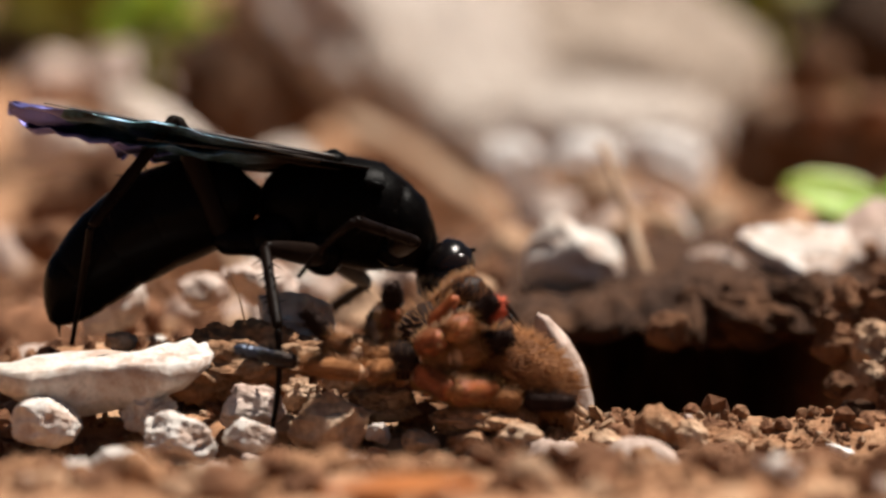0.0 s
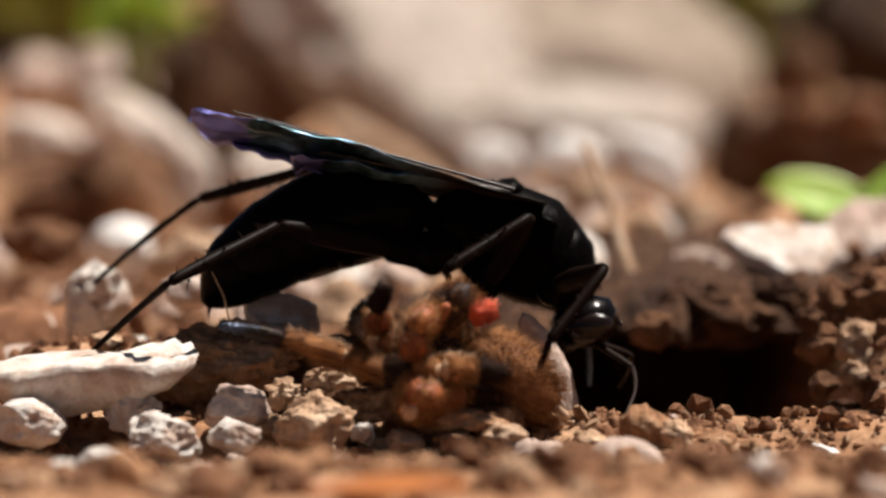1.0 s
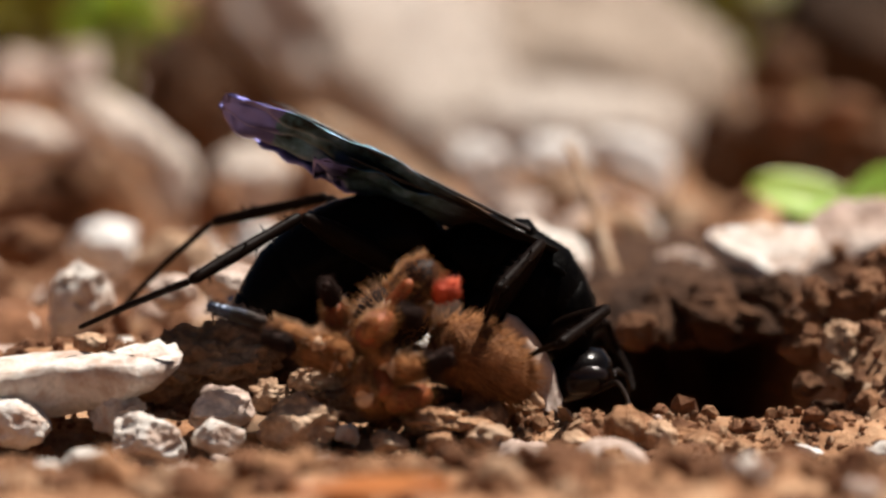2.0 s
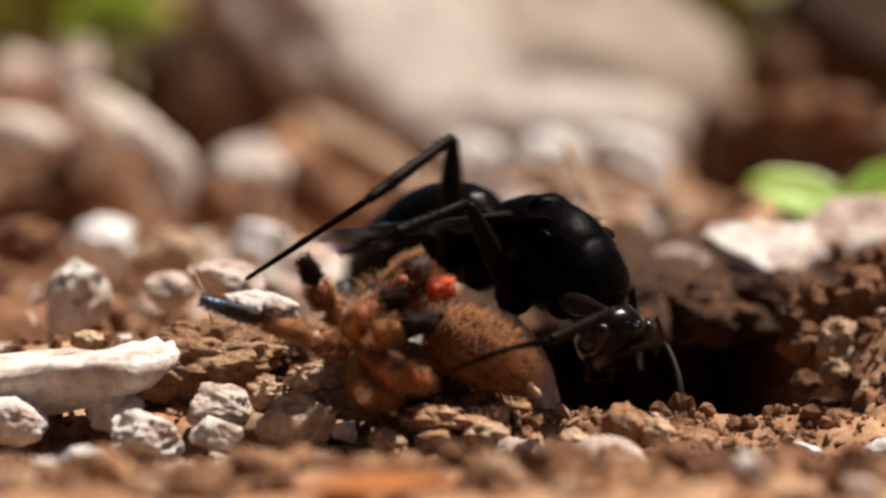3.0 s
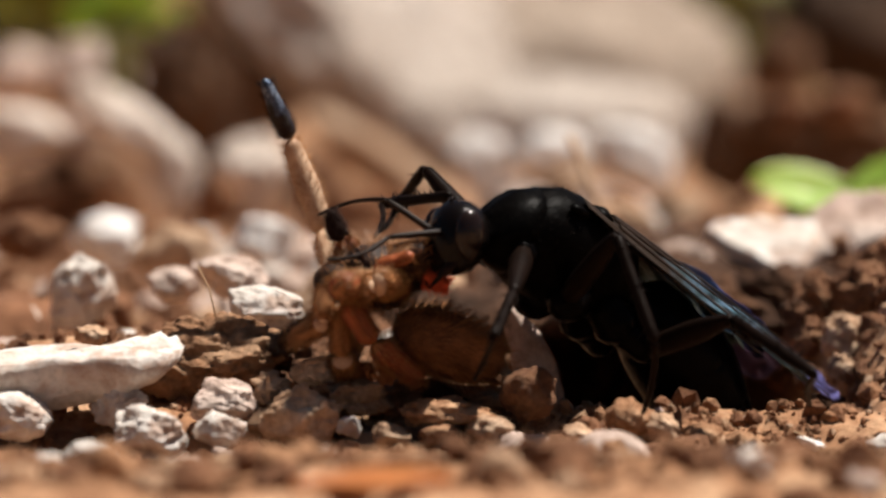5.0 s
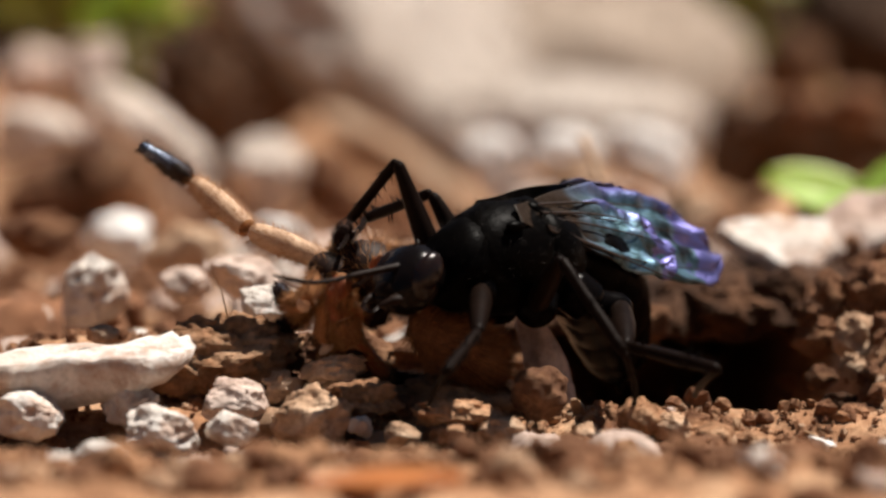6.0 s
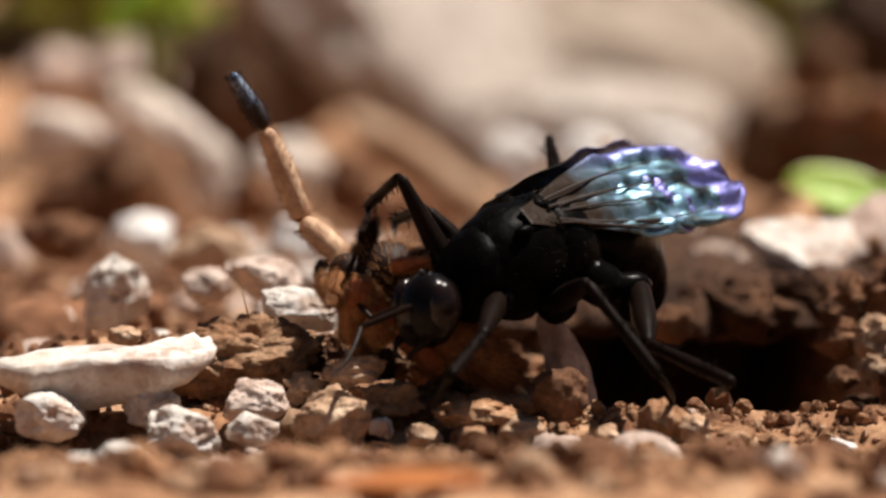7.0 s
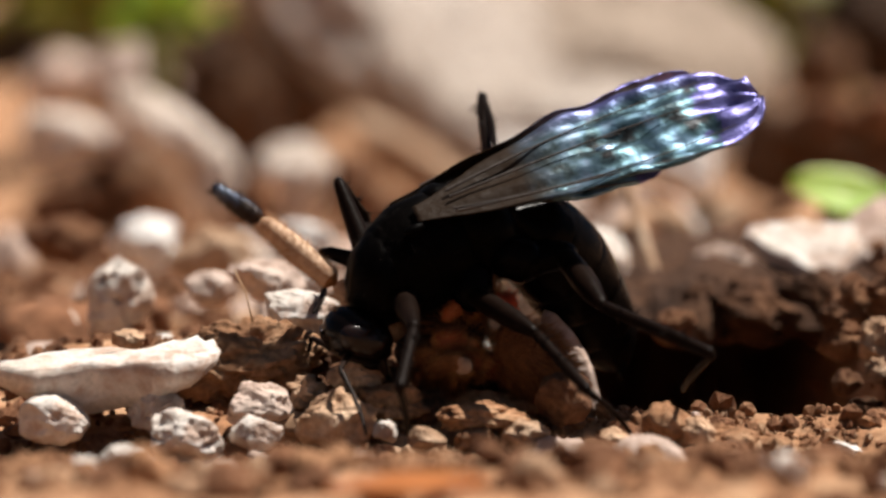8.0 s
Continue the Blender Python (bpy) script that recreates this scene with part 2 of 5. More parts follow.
# ---- stones ----
def stone_mesh(size, seed, rough=0.22, cuts=7, pits=0.0, detail=4, crumb=0.0, boxy=0.0):
    """A stone about size (mm) across: a ball with broken facets, lumps and, if asked for, weathered pits."""
    rnd = random.Random(seed)
    bm = bmesh.new()
    bmesh.ops.create_icosphere(bm, subdivisions=detail, radius=1.0)
    planes = []
    for _ in range(cuts):
        d = Vector((rnd.gauss(0, 1), rnd.gauss(0, 1), rnd.gauss(0, 1))).normalized()
        planes.append((d, rnd.uniform(0.62, 0.9)))
    o = Vector((rnd.uniform(0, 50), rnd.uniform(0, 50), rnd.uniform(0, 50)))
    mean = sum(size) / 3
    for v in bm.verts:
        p = v.co.copy()
        true = Vector([v.co[k] * size[k] / mean for k in range(3)])
        for d, k in planes:
            over = p.dot(d) - k
            if over > 0:
                p -= d * over * 0.86
        n = noise.fractal(v.co * 1.6 + o, 0.9, 2.0, 5) * rough + noise.fractal(true * 7 + o, 0.8, 2.2, 3) * rough * 0.22
        if pits:
            c = noise.noise(true * 3.1 + o * 2)
            n -= pits * max(0.0, c - 0.18)
        if crumb:
            n += crumb * (noise.noise(true * 7 + o) + 0.7 * noise.noise(true * 15 + o) + 0.45 * noise.noise(true * 31 + o))
        if boxy:
            p /= max(abs(c) for c in v.co) ** boxy
        v.co = p * (1 + n)
    for k in range(3):
        lo, hi = min(v.co[k] for v in bm.verts), max(v.co[k] for v in bm.verts)
        for v in bm.verts:
            v.co[k] = ((v.co[k] - lo) / (hi - lo) - 0.5) * size[k] * MM
    return bm


def at(p, rx=0, ry=0, rz=0):
    return pose(p[0] * MM, p[1] * MM, p[2] * MM, rx, ry, rz)


def stone(name, label, centre, size, mat, seed, tilt=0.0, rough=0.22, cuts=7, pits=0.0, category="stone", detail=4, group="", lean=0.0, crumb=0.0, boxy=0.0):
    ob = part(name, stone_mesh(size, seed, rough, cuts, pits, detail, crumb, boxy), mat, m=at(centre, -lean, tilt, 0))
    return tagged(ob, label, category, group)



def slab(name, label, corners, centre, size, mat, seed, lean, tilt, sides=(0.82, 0.97, 1.0, 0.96)):
    """A flat broken piece of stone: an angular outline (unit corners), rounded rim, uneven faces."""
    bm = bmesh.new()
    rows = []
    for z, shrink in (*zip((-0.5, -0.25, 0.1, 0.4), sides), (0.5, 0.9), (0.5, 0.72), (0.5, 0.5), (0.5, 0.25)):
        row = []
        for i, a in enumerate(corners):
            b = corners[(i + 1) % len(corners)]
            for k in range(6):
                x, y = a[0] + (b[0] - a[0]) * k / 6, a[1] + (b[1] - a[1]) * k / 6
                q = Vector((x * shrink, y * shrink, z))
                n = noise.fractal(q * 3.1 + Vector((seed, 0, 0)), 0.9, 2.0, 4)
                row.append(bm.verts.new((q.x * size[0] * (1 + 0.04 * n) * MM, q.y * size[1] * (1 + 0.05 * n) * MM, (q.z + 0.22 * n) * size[2] * MM)))
        rows.append(row)
    m = len(rows[0])
    for a, b in zip(rows, rows[1:]):
        for i in range(m):
            bm.faces.new((a[i], a[(i + 1) % m], b[(i + 1) % m], b[i]))
    bm.faces.new(rows[-1])
    bm.faces.new(rows[0][::-1])
    return tagged(part(name, bm, mat, m=at(centre, -lean, tilt, 0)), label, "stone")

# stones round the insects, sharp
slab("long_white_stone", "long flat white weathered limestone lying on soil", ((-0.5, 0.3), (-0.2, 0.5), (0.2, 0.42), (0.42, 0.5), (0.5, 0.1), (0.44, -0.3), (0.30, -0.5), (-0.05, -0.34), (-0.3, -0.5), (-0.5, -0.28)), (-29.6, -2, 3.5), (17.8, 9.0, 3.6), CHALK, 11, -7, -2, (0.5, 0.74, 0.96, 1.0))
stone("pitted_white_stone", "small pitted white limestone on brown soil", (-22.6, -9, -0.7), (5.7, 4.8, 5.1), CHALK, 12, rough=0.18, pits=0.5, crumb=0.012, detail=5, cuts=5)
stone("white_stone", "flat white stone half sunk in soil", (-33.3, -6, 0.6), (5.7, 5.3, 4.0), CHALK, 15, rough=0.14, pits=0.2, crumb=0.012, detail=5)
stone("white_stone", "cream lumpy stone behind a pitted one", (-25.6, -4, 1.0), (4.6, 4.0, 3.7), CHALK, 16, rough=0.2, pits=0.4, crumb=0.012, detail=5)
stone("pale_stone", "grey-tan stone with a pale rounded top", (-17.5, -2, 1.3), (5.4, 4.5, 4.1), PINK, 13, rough=0.18, crumb=0.012, detail=5, cuts=4)
stone("white_stone", "small white lumpy stone on brown soil", (-17.4, -8, -0.3), (4.3, 3.7, 3.1), CHALK, 14, rough=0.16, pits=0.35, crumb=0.012, detail=5)
stone("brown_stone", "angular tan stone crusted with soil", (-11.3, -5, 0.4), (6.6, 5.7, 5.5), TAN, 95, rough=0.26, cuts=5, crumb=0.015, detail=5)
stone("brown_stone", "small lumpy tan stone crusted with soil", (-13.9, 1, 2.2), (3.5, 3.2, 2.9), TAN, 92, rough=0.35, crumb=0.02, detail=5)
stone("brown_stone", "low tan stone beside the spider", (-9.8, 1, 3.3), (5.4, 4.1, 3.3), TAN, 103, rough=0.3, crumb=0.02, detail=5)
stone("pale_stone", "pale stone half sunk in the soil in front", (-27.7, -38, -0.1), (4.6, 4.2, 2.7), CHALK, 125, rough=0.2)
stone("pale_stone", "pale stone half sunk in the soil in front", (-25.2, -26, -0.4), (4.4, 3.6, 2.4), CHALK, 126, rough=0.2)
stone("tan_stone", "tan stone half sunk in the soil in front", (-14.4, -30, -0.9), (5.1, 4.4, 2.8), TAN, 127, rough=0.2)
stone("white_stone", "small white chip of limestone on soil", (-7.5, -6, -0.3), (2.0, 1.8, 1.9), CHALK, 104, rough=0.25)
stone("brown_stone", "small tan stone among soil crumbs", (-4.2, -7, -0.9), (3.1, 2.6, 2.3), TAN, 105, rough=0.3, crumb=0.02)
stone("round_pebble", "smooth rounded grey-tan pebble half sunk in soil", (12.1, -18, -1.6), (6.3, 5.0, 4.7), PINK, 18, rough=0.05, cuts=2)
stone("brown_pebble", "small brown lumpy pebble by the burrow mouth", (14.3, -6, 0.2), (3.9, 3.5, 3.8), SOIL, 19, rough=0.25, crumb=0.02)
stone("brown_pebble", "small brown lumpy pebble by the burrow mouth", (16.8, -6, -0.4), (3.2, 2.8, 2.7), TAN, 20, rough=0.25, crumb=0.02)
stone("brown_pebble", "small brown lumpy pebble by the burrow mouth", (19.8, -6, -1.1), (3.7, 3.3, 2.5), SOIL, 21, rough=0.25, crumb=0.02)
stone("brown_pebble", "small brown lumpy pebble by the burrow mouth", (10.4, -6, -0.8), (2.6, 2.4, 1.9), TAN, 106, rough=0.25, crumb=0.02)
stone("brown_pebble", "small brown lumpy pebble by the burrow mouth", (22.7, -6, -1.5), (3.1, 2.8, 2.0), SOIL, 107, rough=0.25, crumb=0.02)
stone("brown_pebble", "small brown lumpy pebble by the burrow mouth", (3.4, -6, -0.5), (4.0, 3.6, 2.6), TAN, 108, rough=0.25, crumb=0.02)
stone("brown_pebble", "small brown lumpy pebble by the burrow mouth", (-0.6, -6, -1.0), (3.2, 2.9, 2.3), SOIL, 109, rough=0.25, crumb=0.02)
stone("white_chip", "thin white chip of stone on soil", (28.3, -8, -1.4), (2.9, 1.7, 0.9), CLEAN_CHALK, 110, tilt=24)
stone("brown_pebble", "small round orange-brown pebble", (-29.5, 12, 5.5), (2.9, 2.4, 1.9), TAN, 22)
stone("pale_stone", "pale smooth stone lying behind the spider", (-15.1, 15, 7.6), (7.1, 5.2, 3.9), CHALK, 23, tilt=12, rough=0.12, pits=0.2, detail=5)
stone("pale_stone", "pale lumpy stone on brown soil", (-19.7, 36, 9.1), (7.7, 6.2, 4.3), PINK, 111, tilt=10, rough=0.25, pits=0.3, detail=5)
stone("pale_stone", "pale lumpy stone on brown soil", (-25.2, 40, 8.2), (5.2, 4.7, 3.6), PINK, 112, rough=0.25)
stone("soil_clod", "crumbly dark red-brown clod of soil", (-19.4, 8, 4.0), (14.2, 9.3, 7.7), SOIL, 24, rough=0.3, cuts=4, crumb=0.05, detail=6, boxy=0.25)
stone("soil_clod", "low crumbly lump of brown soil", (-7.3, -1, 1.6), (6.7, 4.9, 3.1), SOIL, 25, rough=0.4, crumb=0.015, detail=5)
stone("soil_clod", "low crumbly lump of brown soil", (0.0, -4, 0.7), (7.5, 4.9, 2.5), SOIL, 26, rough=0.4, crumb=0.015, detail=5)

# stones behind, out of focus
stone("holed_stone", "white stone with a weathered hole and a brown flank", (-33.7, 42, 6.9), (6.5, 6.3, 7.9), CHALK, 31, pits=1.3, detail=5, tilt=18, cuts=6)
stone("white_stone", "white stone low on brown soil", (-40.3, 45, 4.6), (4.8, 4.2, 3.2), CHALK, 113)
stone("brown_clod", "dark brown clod beside a holed stone", (-37.5, 50, 4.1), (5.4, 4.8, 5.9), CLOD, 114, rough=0.3)
stone("white_stone", "white rounded stone on brown soil", (-40.9, 130, 9.1), (8.5, 7.5, 6.5), CLEAN_CHALK, 32, tilt=20)
stone("white_stone", "white rounded stone on brown soil", (-21.4, 120, 8.9), (7.8, 6.6, 5.8), CLEAN_CHALK, 33)
stone("brown_clod", "brown clod of earth on soil", (-48.1, 110, 9.8), (10.3, 7.8, 5.8), CLOD, 115, rough=0.3)
stone("tan_stone", "tan lumpy stone on brown soil", (-30.4, 100, 8.3), (9.4, 6.3, 6.9), TAN, 34)
stone("white_stone", "long cream stone leaning on another", (-54.4, 300, 20.0), (26.6, 10.8, 9.9), CREAM, 57, tilt=38, rough=0.18, cuts=4)
stone("white_stone", "cream end of a stone leaning on soil", (-46.2, 292, 12.3), (8.9, 8.7, 16.5), CREAM, 116, tilt=-8, rough=0.18, cuts=4)
stone("tan_stone", "long tan stone leaning on brown soil", (-58.4, 315, 9.4), (15.2, 11.1, 19.2), TAN, 35, tilt=30, rough=0.25)
stone("pink_stone", "pinkish lumpy stone on brown soil", (-75.0, 310, 19.1), (16.1, 12.0, 12.0), CREAM, 36, rough=0.25, cuts=7)
stone("pink_stone", "pinkish rounded stone on brown soil", (-65.7, 318, 17.8), (14.2, 10.2, 10.2), PINK, 53, tilt=30, rough=0.25)
stone("brown_clod", "dark brown clod of earth under pale stones", (-70.4, 300, 8.3), (20.7, 11.8, 14.8), CLOD, 54, rough=0.3)
stone("pink_stone", "pinkish rounded stone hollowed at its foot", (-32.8, 270, 12.5), (14.0, 11.2, 16.8), CREAM, 37, tilt=28, rough=0.25, cuts=5)
stone("brown_clod", "dark brown clod of earth beside pale stones", (-36.9, 262, 9.5), (8.8, 7.3, 10.1), CLOD, 55, rough=0.3)
stone("brown_clod", "dark brown clod of earth beside pale stones", (-24.3, 330, 10.6), (11.4, 10.4, 13.5), CLOD, 56, rough=0.3)
stone("tan_stone", "long brown stone leaning on soil", (-11.5, 430, 10.0), (47.5, 14.6, 11.0), TAN, 39, tilt=37, rough=0.15, cuts=4)
stone("brown_clod", "brown clod of earth under a leaning stone", (-16.8, 360, 3.3), (21.9, 13.1, 12.0), CLOD, 117, rough=0.3)
stone("grey_stone", "grey rounded stone with shallow pits", (9.9, 80, 8.6), (10.7, 9.5, 9.5), CHALK, 40, pits=0.25, detail=5, tilt=20)
stone("white_stone", "white rounded stone far behind", (6.7, 300, 14.3), (10.8, 10.8, 12.8), CLEAN_CHALK, 43, tilt=-10)
stone("white_stone", "white rounded stone far behind", (19.1, 300, 16.0), (13.4, 11.8, 10.3), CLEAN_CHALK, 41, tilt=14)
stone("white_stone", "white angular stone far behind", (33.3, 300, 15.0), (18.7, 13.8, 12.6), CLEAN_CHALK, 42, tilt=36, cuts=8)
stone("pale_stone", "pale lumpy stone on brown soil", (10.6, 240, 9.1), (11.4, 9.7, 8.8), PINK, 44)
stone("pale_stone", "cream lumpy stone on brown soil", (26.6, 220, 7.7), (14.3, 11.8, 9.3), PINK, 118, tilt=20)
stone("tan_stone", "tan lumpy stone on brown soil", (32.8, 200, 7.3), (9.7, 8.9, 12.1), TAN, 45)
stone("tan_stone", "tan lumpy stone on brown soil", (19.8, 260, 10.4), (11.9, 10.1, 10.1), TAN, 119)
stone("pale_stone", "low pale stone on brown soil", (26.2, 90, 8.2), (7.9, 4.9, 3.7), PINK, 46, tilt=10)
slab("flat_stone", "flat cream slab of stone lying on a spoil heap", ((-0.5, 0.12), (-0.42, 0.36), (-0.05, 0.5), (0.4, 0.46), (0.5, 0.1), (0.3, -0.42), (0.08, -0.5), (-0.28, -0.2)), (32.4, 68, 10.3), (12.8, 8.8, 2.2), CHALK, 47, -36, 6)
slab("flat_stone", "flat cream slab of stone beside a seedling", ((-0.5, -0.1), (-0.3, 0.3), (0.0, 0.5), (0.5, 0.35), (0.46, -0.3), (0.05, -0.42), (-0.3, -0.5)), (42.1, 78, 12.0), (11.2, 9.5, 2.6), PINK, 52, -40, -8)

# far boulders
stone("pale_boulder", "large whitish boulder far behind", (-20.8, 690, 54.0), (117.7, 33.6, 111.0), WHITE_ROCK, 61, tilt=50, lean=60, rough=0.1, cuts=3, detail=5, boxy=0.6)
stone("pale_boulder", "large pale grey-beige boulder far behind", (40.0, 740, 39.6), (113.4, 53.2, 99.2), ROCK, 62, tilt=18, lean=50, rough=0.1, cuts=5, detail=5, boxy=0.3)
stone("pale_boulder", "low pale boulder far behind", (28.4, 650, 18.1), (90.3, 25.8, 41.9), WHITE_ROCK, 66, tilt=4, lean=50, rough=0.14, cuts=6, detail=5)
stone("brown_boulder", "brown earthy boulder far behind", (-60.9, 800, 49.9), (56.4, 48.8, 86.4), BROWN_EARTH, 63, lean=30, tilt=22, rough=0.15, detail=5)
stone("brown_boulder", "dark brown earthy boulder among pale stones", (-72.4, 640, 25.4), (31.9, 25.5, 38.3), BROWN_EARTH, 67, rough=0.2, detail=5)
stone("brown_boulder", "brown earthy boulder far behind", (-90.8, 700, 25.4), (27.2, 27.2, 32.3), BROWN_EARTH, 120, rough=0.2, detail=5)
stone("pink_stone", "pale pinkish boulder far behind", (-96.2, 600, 33.3), (27.4, 22.8, 24.3), PINK, 38)
stone("white_stone", "whitish boulder far behind", (-114.9, 590, 31.4), (19.5, 18.0, 19.5), PINK, 121)
# FAR_EARTH: the shade on this boulder is in its base colour
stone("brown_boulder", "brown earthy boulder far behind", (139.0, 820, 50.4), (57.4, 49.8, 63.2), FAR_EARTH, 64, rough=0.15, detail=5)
stone("tan_boulder", "rounded tan boulder far behind", (98.2, 680, 37.4), (20.6, 20.0, 25.0), BROWN_EARTH, 65, rough=0.12)
stone("earth_bank", "low red-brown bank of earth behind a seedling", (85.8, 480, 16.8), (52.3, 28.8, 22.2), BROWN_EARTH, 68, rough=0.3, crumb=0.03, detail=5, category='earth')
stone("tan_stone", "tan stone lying on a bank of earth", (75.1, 440, 23.7), (9.9, 8.7, 8.7), CLOD, 122)
stone("tan_stone", "tan stone lying on a bank of earth", (87.5, 440, 25.2), (13.6, 9.9, 8.6), CLOD, 123)
stone("brown_boulder", "dark brown earth among stones far behind", (68.4, 520, 14.3), (19.3, 19.3, 26.2), BROWN_EARTH, 124, rough=0.2, detail=5)
# both far banks carry their shade as a darkened base colour
stone("dark_earth_bank", "low bank of earth far behind, shade put into its colour", (142.3, 1000, 41.3), (116.3, 67.1, 94.0), FAR_EARTH, 81, rough=0.2, detail=5, category='earth')
stone("dark_earth_bank", "low bank of earth far behind, shade put into its colour", (-158.1, 1100, 35.4), (149.8, 72.5, 96.7), FAR_EARTH, 82, rough=0.2, detail=5, category='earth')

# the bank over the burrow and the rubble along its edge
def build_bank():
    """A bank of earth over the burrow: ragged below, a steep face towards the open, lumpy on top."""
    bm = bmesh.new()
    nx, ny = 130, 110
    top, low = [], []
    for j in range(ny + 1):
        a, b = [], []
        for i in range(nx + 1):
            x = -6 + 76 * i / nx
            q = j / ny
            y = 50 + (4.5 * fbm(x * 0.13, 3.0, 8.0) + 1.6 * fbm(x * 0.5, 5.0, 8.0)) * (1 - q) + 150 * q ** 1.7
            rise = ease(q / 0.16) * (0.45 + 0.55 * ease((x - 8) / 16))
            rim = math.sqrt(1 - (1 - min(1.0, q / 0.05)) ** 2)
            lumps = 2.0 * fbm(x * 0.16, y * 0.12, 21.0) + 1.2 * fbm(x * 0.5, y * 0.4, 22.0) + 0.5 * fbm(x * 1.3, y * 1.1, 23.0)
            z = 4.0 + 4.2 * rise + rim * lumps * 0.8
            a.append(bm.verts.new((x * MM, y * MM, z * MM)))
            b.append(bm.verts.new((x * MM, y * MM, (3.8 - rim * (0.6 + 1.6 * fbm(x * 0.15, y * 0.1, 24.0) + 0.7 * fbm(x * 0.6, y * 0.4, 25.0))) * MM)))
        top.append(a)
        low.append(b)
    for j in range(ny):
        for i in range(nx):
            bm.faces.new((top[j][i], top[j][i + 1], top[j + 1][i + 1], top[j + 1][i]))
            bm.faces.new((low[j][i], low[j + 1][i], low[j + 1][i + 1], low[j][i + 1]))
    for i in range(nx):
        bm.faces.new((low[0][i], low[0][i + 1], top[0][i + 1], top[0][i]))
        bm.faces.new((top[ny][i], top[ny][i + 1], low[ny][i + 1], low[ny][i]))
    for j in range(ny):
        bm.faces.new((top[j][0], top[j + 1][0], low[j + 1][0], low[j][0]))
        bm.faces.new((low[j][nx], low[j + 1][nx], top[j + 1][nx], top[j][nx]))
    return tagged(part("burrow_bank", bm, EARTH), "overhanging bank of dark earth over a burrow", "earth")


build_bank()
RUBBLE = (
    ((25.8, 52, 5.2), (11.9, 10.7, 7.0), EARTH, 72),
    ((31.5, 55, 5.8), (8.2, 7.4, 7.1), EARTH, 73),
    ((23.0, 58, 5.9), (6.6, 6.0, 6.1), EARTH, 71),
    ((18.0, 44, 4.3), (4.3, 3.9, 3.8), CLOD, 97),
    ((20.9, 52, 6.8), (3.8, 3.4, 3.3), EARTH, 98),
    ((33.7, 36, 7.2), (5.1, 4.6, 5.6), CLOD, 74),
    ((37.3, 34, 7.8), (5.6, 5.0, 6.1), CLOD, 75),
    ((32.0, 30, 4.1), (4.5, 4.1, 4.0), CLOD, 76),
    ((35.2, 28, 4.2), (4.5, 4.0, 4.5), TAN, 77),
    ((38.0, 26, 3.9), (4.0, 3.6, 5.5), CLOD, 78),
    ((34.3, 22, 2.1), (2.7, 2.5, 2.5), TAN, 79),
    ((31.8, 24, 1.0), (3.0, 2.7, 2.5), CLOD, 83),
    ((36.2, 20, 0.9), (3.9, 3.5, 3.9), CLOD, 84),
    ((32.8, 20, -1.0), (3.4, 3.1, 2.4), EARTH, 85),
    ((34.7, 14, -1.7), (4.3, 3.8, 2.8), CLOD, 86),
    ((38.1, 16, -1.1), (3.8, 3.4, 5.3), CLOD, 87),
    ((40.5, 30, 6.6), (5.0, 4.5, 7.5), CLOD, 88),
    ((31.0, 30, 6.3), (3.0, 2.7, 3.0), EARTH, 89),
    ((41.3, 45, 9.9), (5.8, 5.2, 4.8), CLOD, 90),
)
for spot, size, mat, seed in RUBBLE:
    stone("earth_lump", "brown lump of earth on the burrow's edge", spot, size, mat, seed, rough=0.32, cuts=4, category="clod", group="lumps on the burrow's edge", crumb=0.05, detail=5)
rnd = random.Random(64)
for n in range(40):
    d = rnd.uniform(0.7, 2.0)
    x, y = rnd.uniform(26, 46), rnd.uniform(14, 40)
    spot = (x, y, ground_height(x, y) + d * 0.3)
    stone("soil_crumb", "small crumb of earth on the burrow's edge", spot, (d * 1.2, d, d), rnd.choice((CLOD, EARTH, TAN)), 200 + n, rough=0.3, detail=2, category="clod", group="crumbs on the burrow's edge")

# soil heaped under and beside the spider
stone("soil_clod", "dark crumbly soil heaped beside the spider", (-10.4, 9, 3.4), (10.7, 6.5, 6.1), CLOD, 27, rough=0.3, cuts=3, crumb=0.04, detail=5)
stone("soil_clod", "brown crumbly soil heaped under the spider", (0.3, 4, 0.4), (17.8, 6.9, 5.0), SOIL, 28, rough=0.3, cuts=3, crumb=0.015, detail=5)
stone("soil_clod", "low brown bank of crumbly soil", (16.3, -3, -1.6), (15.1, 4.9, 3.4), SOIL, 29, rough=0.35, cuts=3, crumb=0.015, detail=5)
stone("soil_clod", "crumbly soil heaped behind the spider", (-2.6, 15, 2.2), (13.8, 5.7, 6.7), CLOD, 30, rough=0.25, cuts=3, crumb=0.04, detail=5)
stone("brown_stone", "lumpy tan clod in front of the spider", (2.9, -5, -0.7), (3.5, 3.1, 3.1), SOIL, 94, rough=0.3, cuts=6, crumb=0.03)
stone("pale_shard", "pale upright shard of stone by the burrow mouth", (7.4, 9, 2.9), (3.7, 2.8, 11.6), PINK, 93, tilt=-24, rough=0.12, cuts=8)


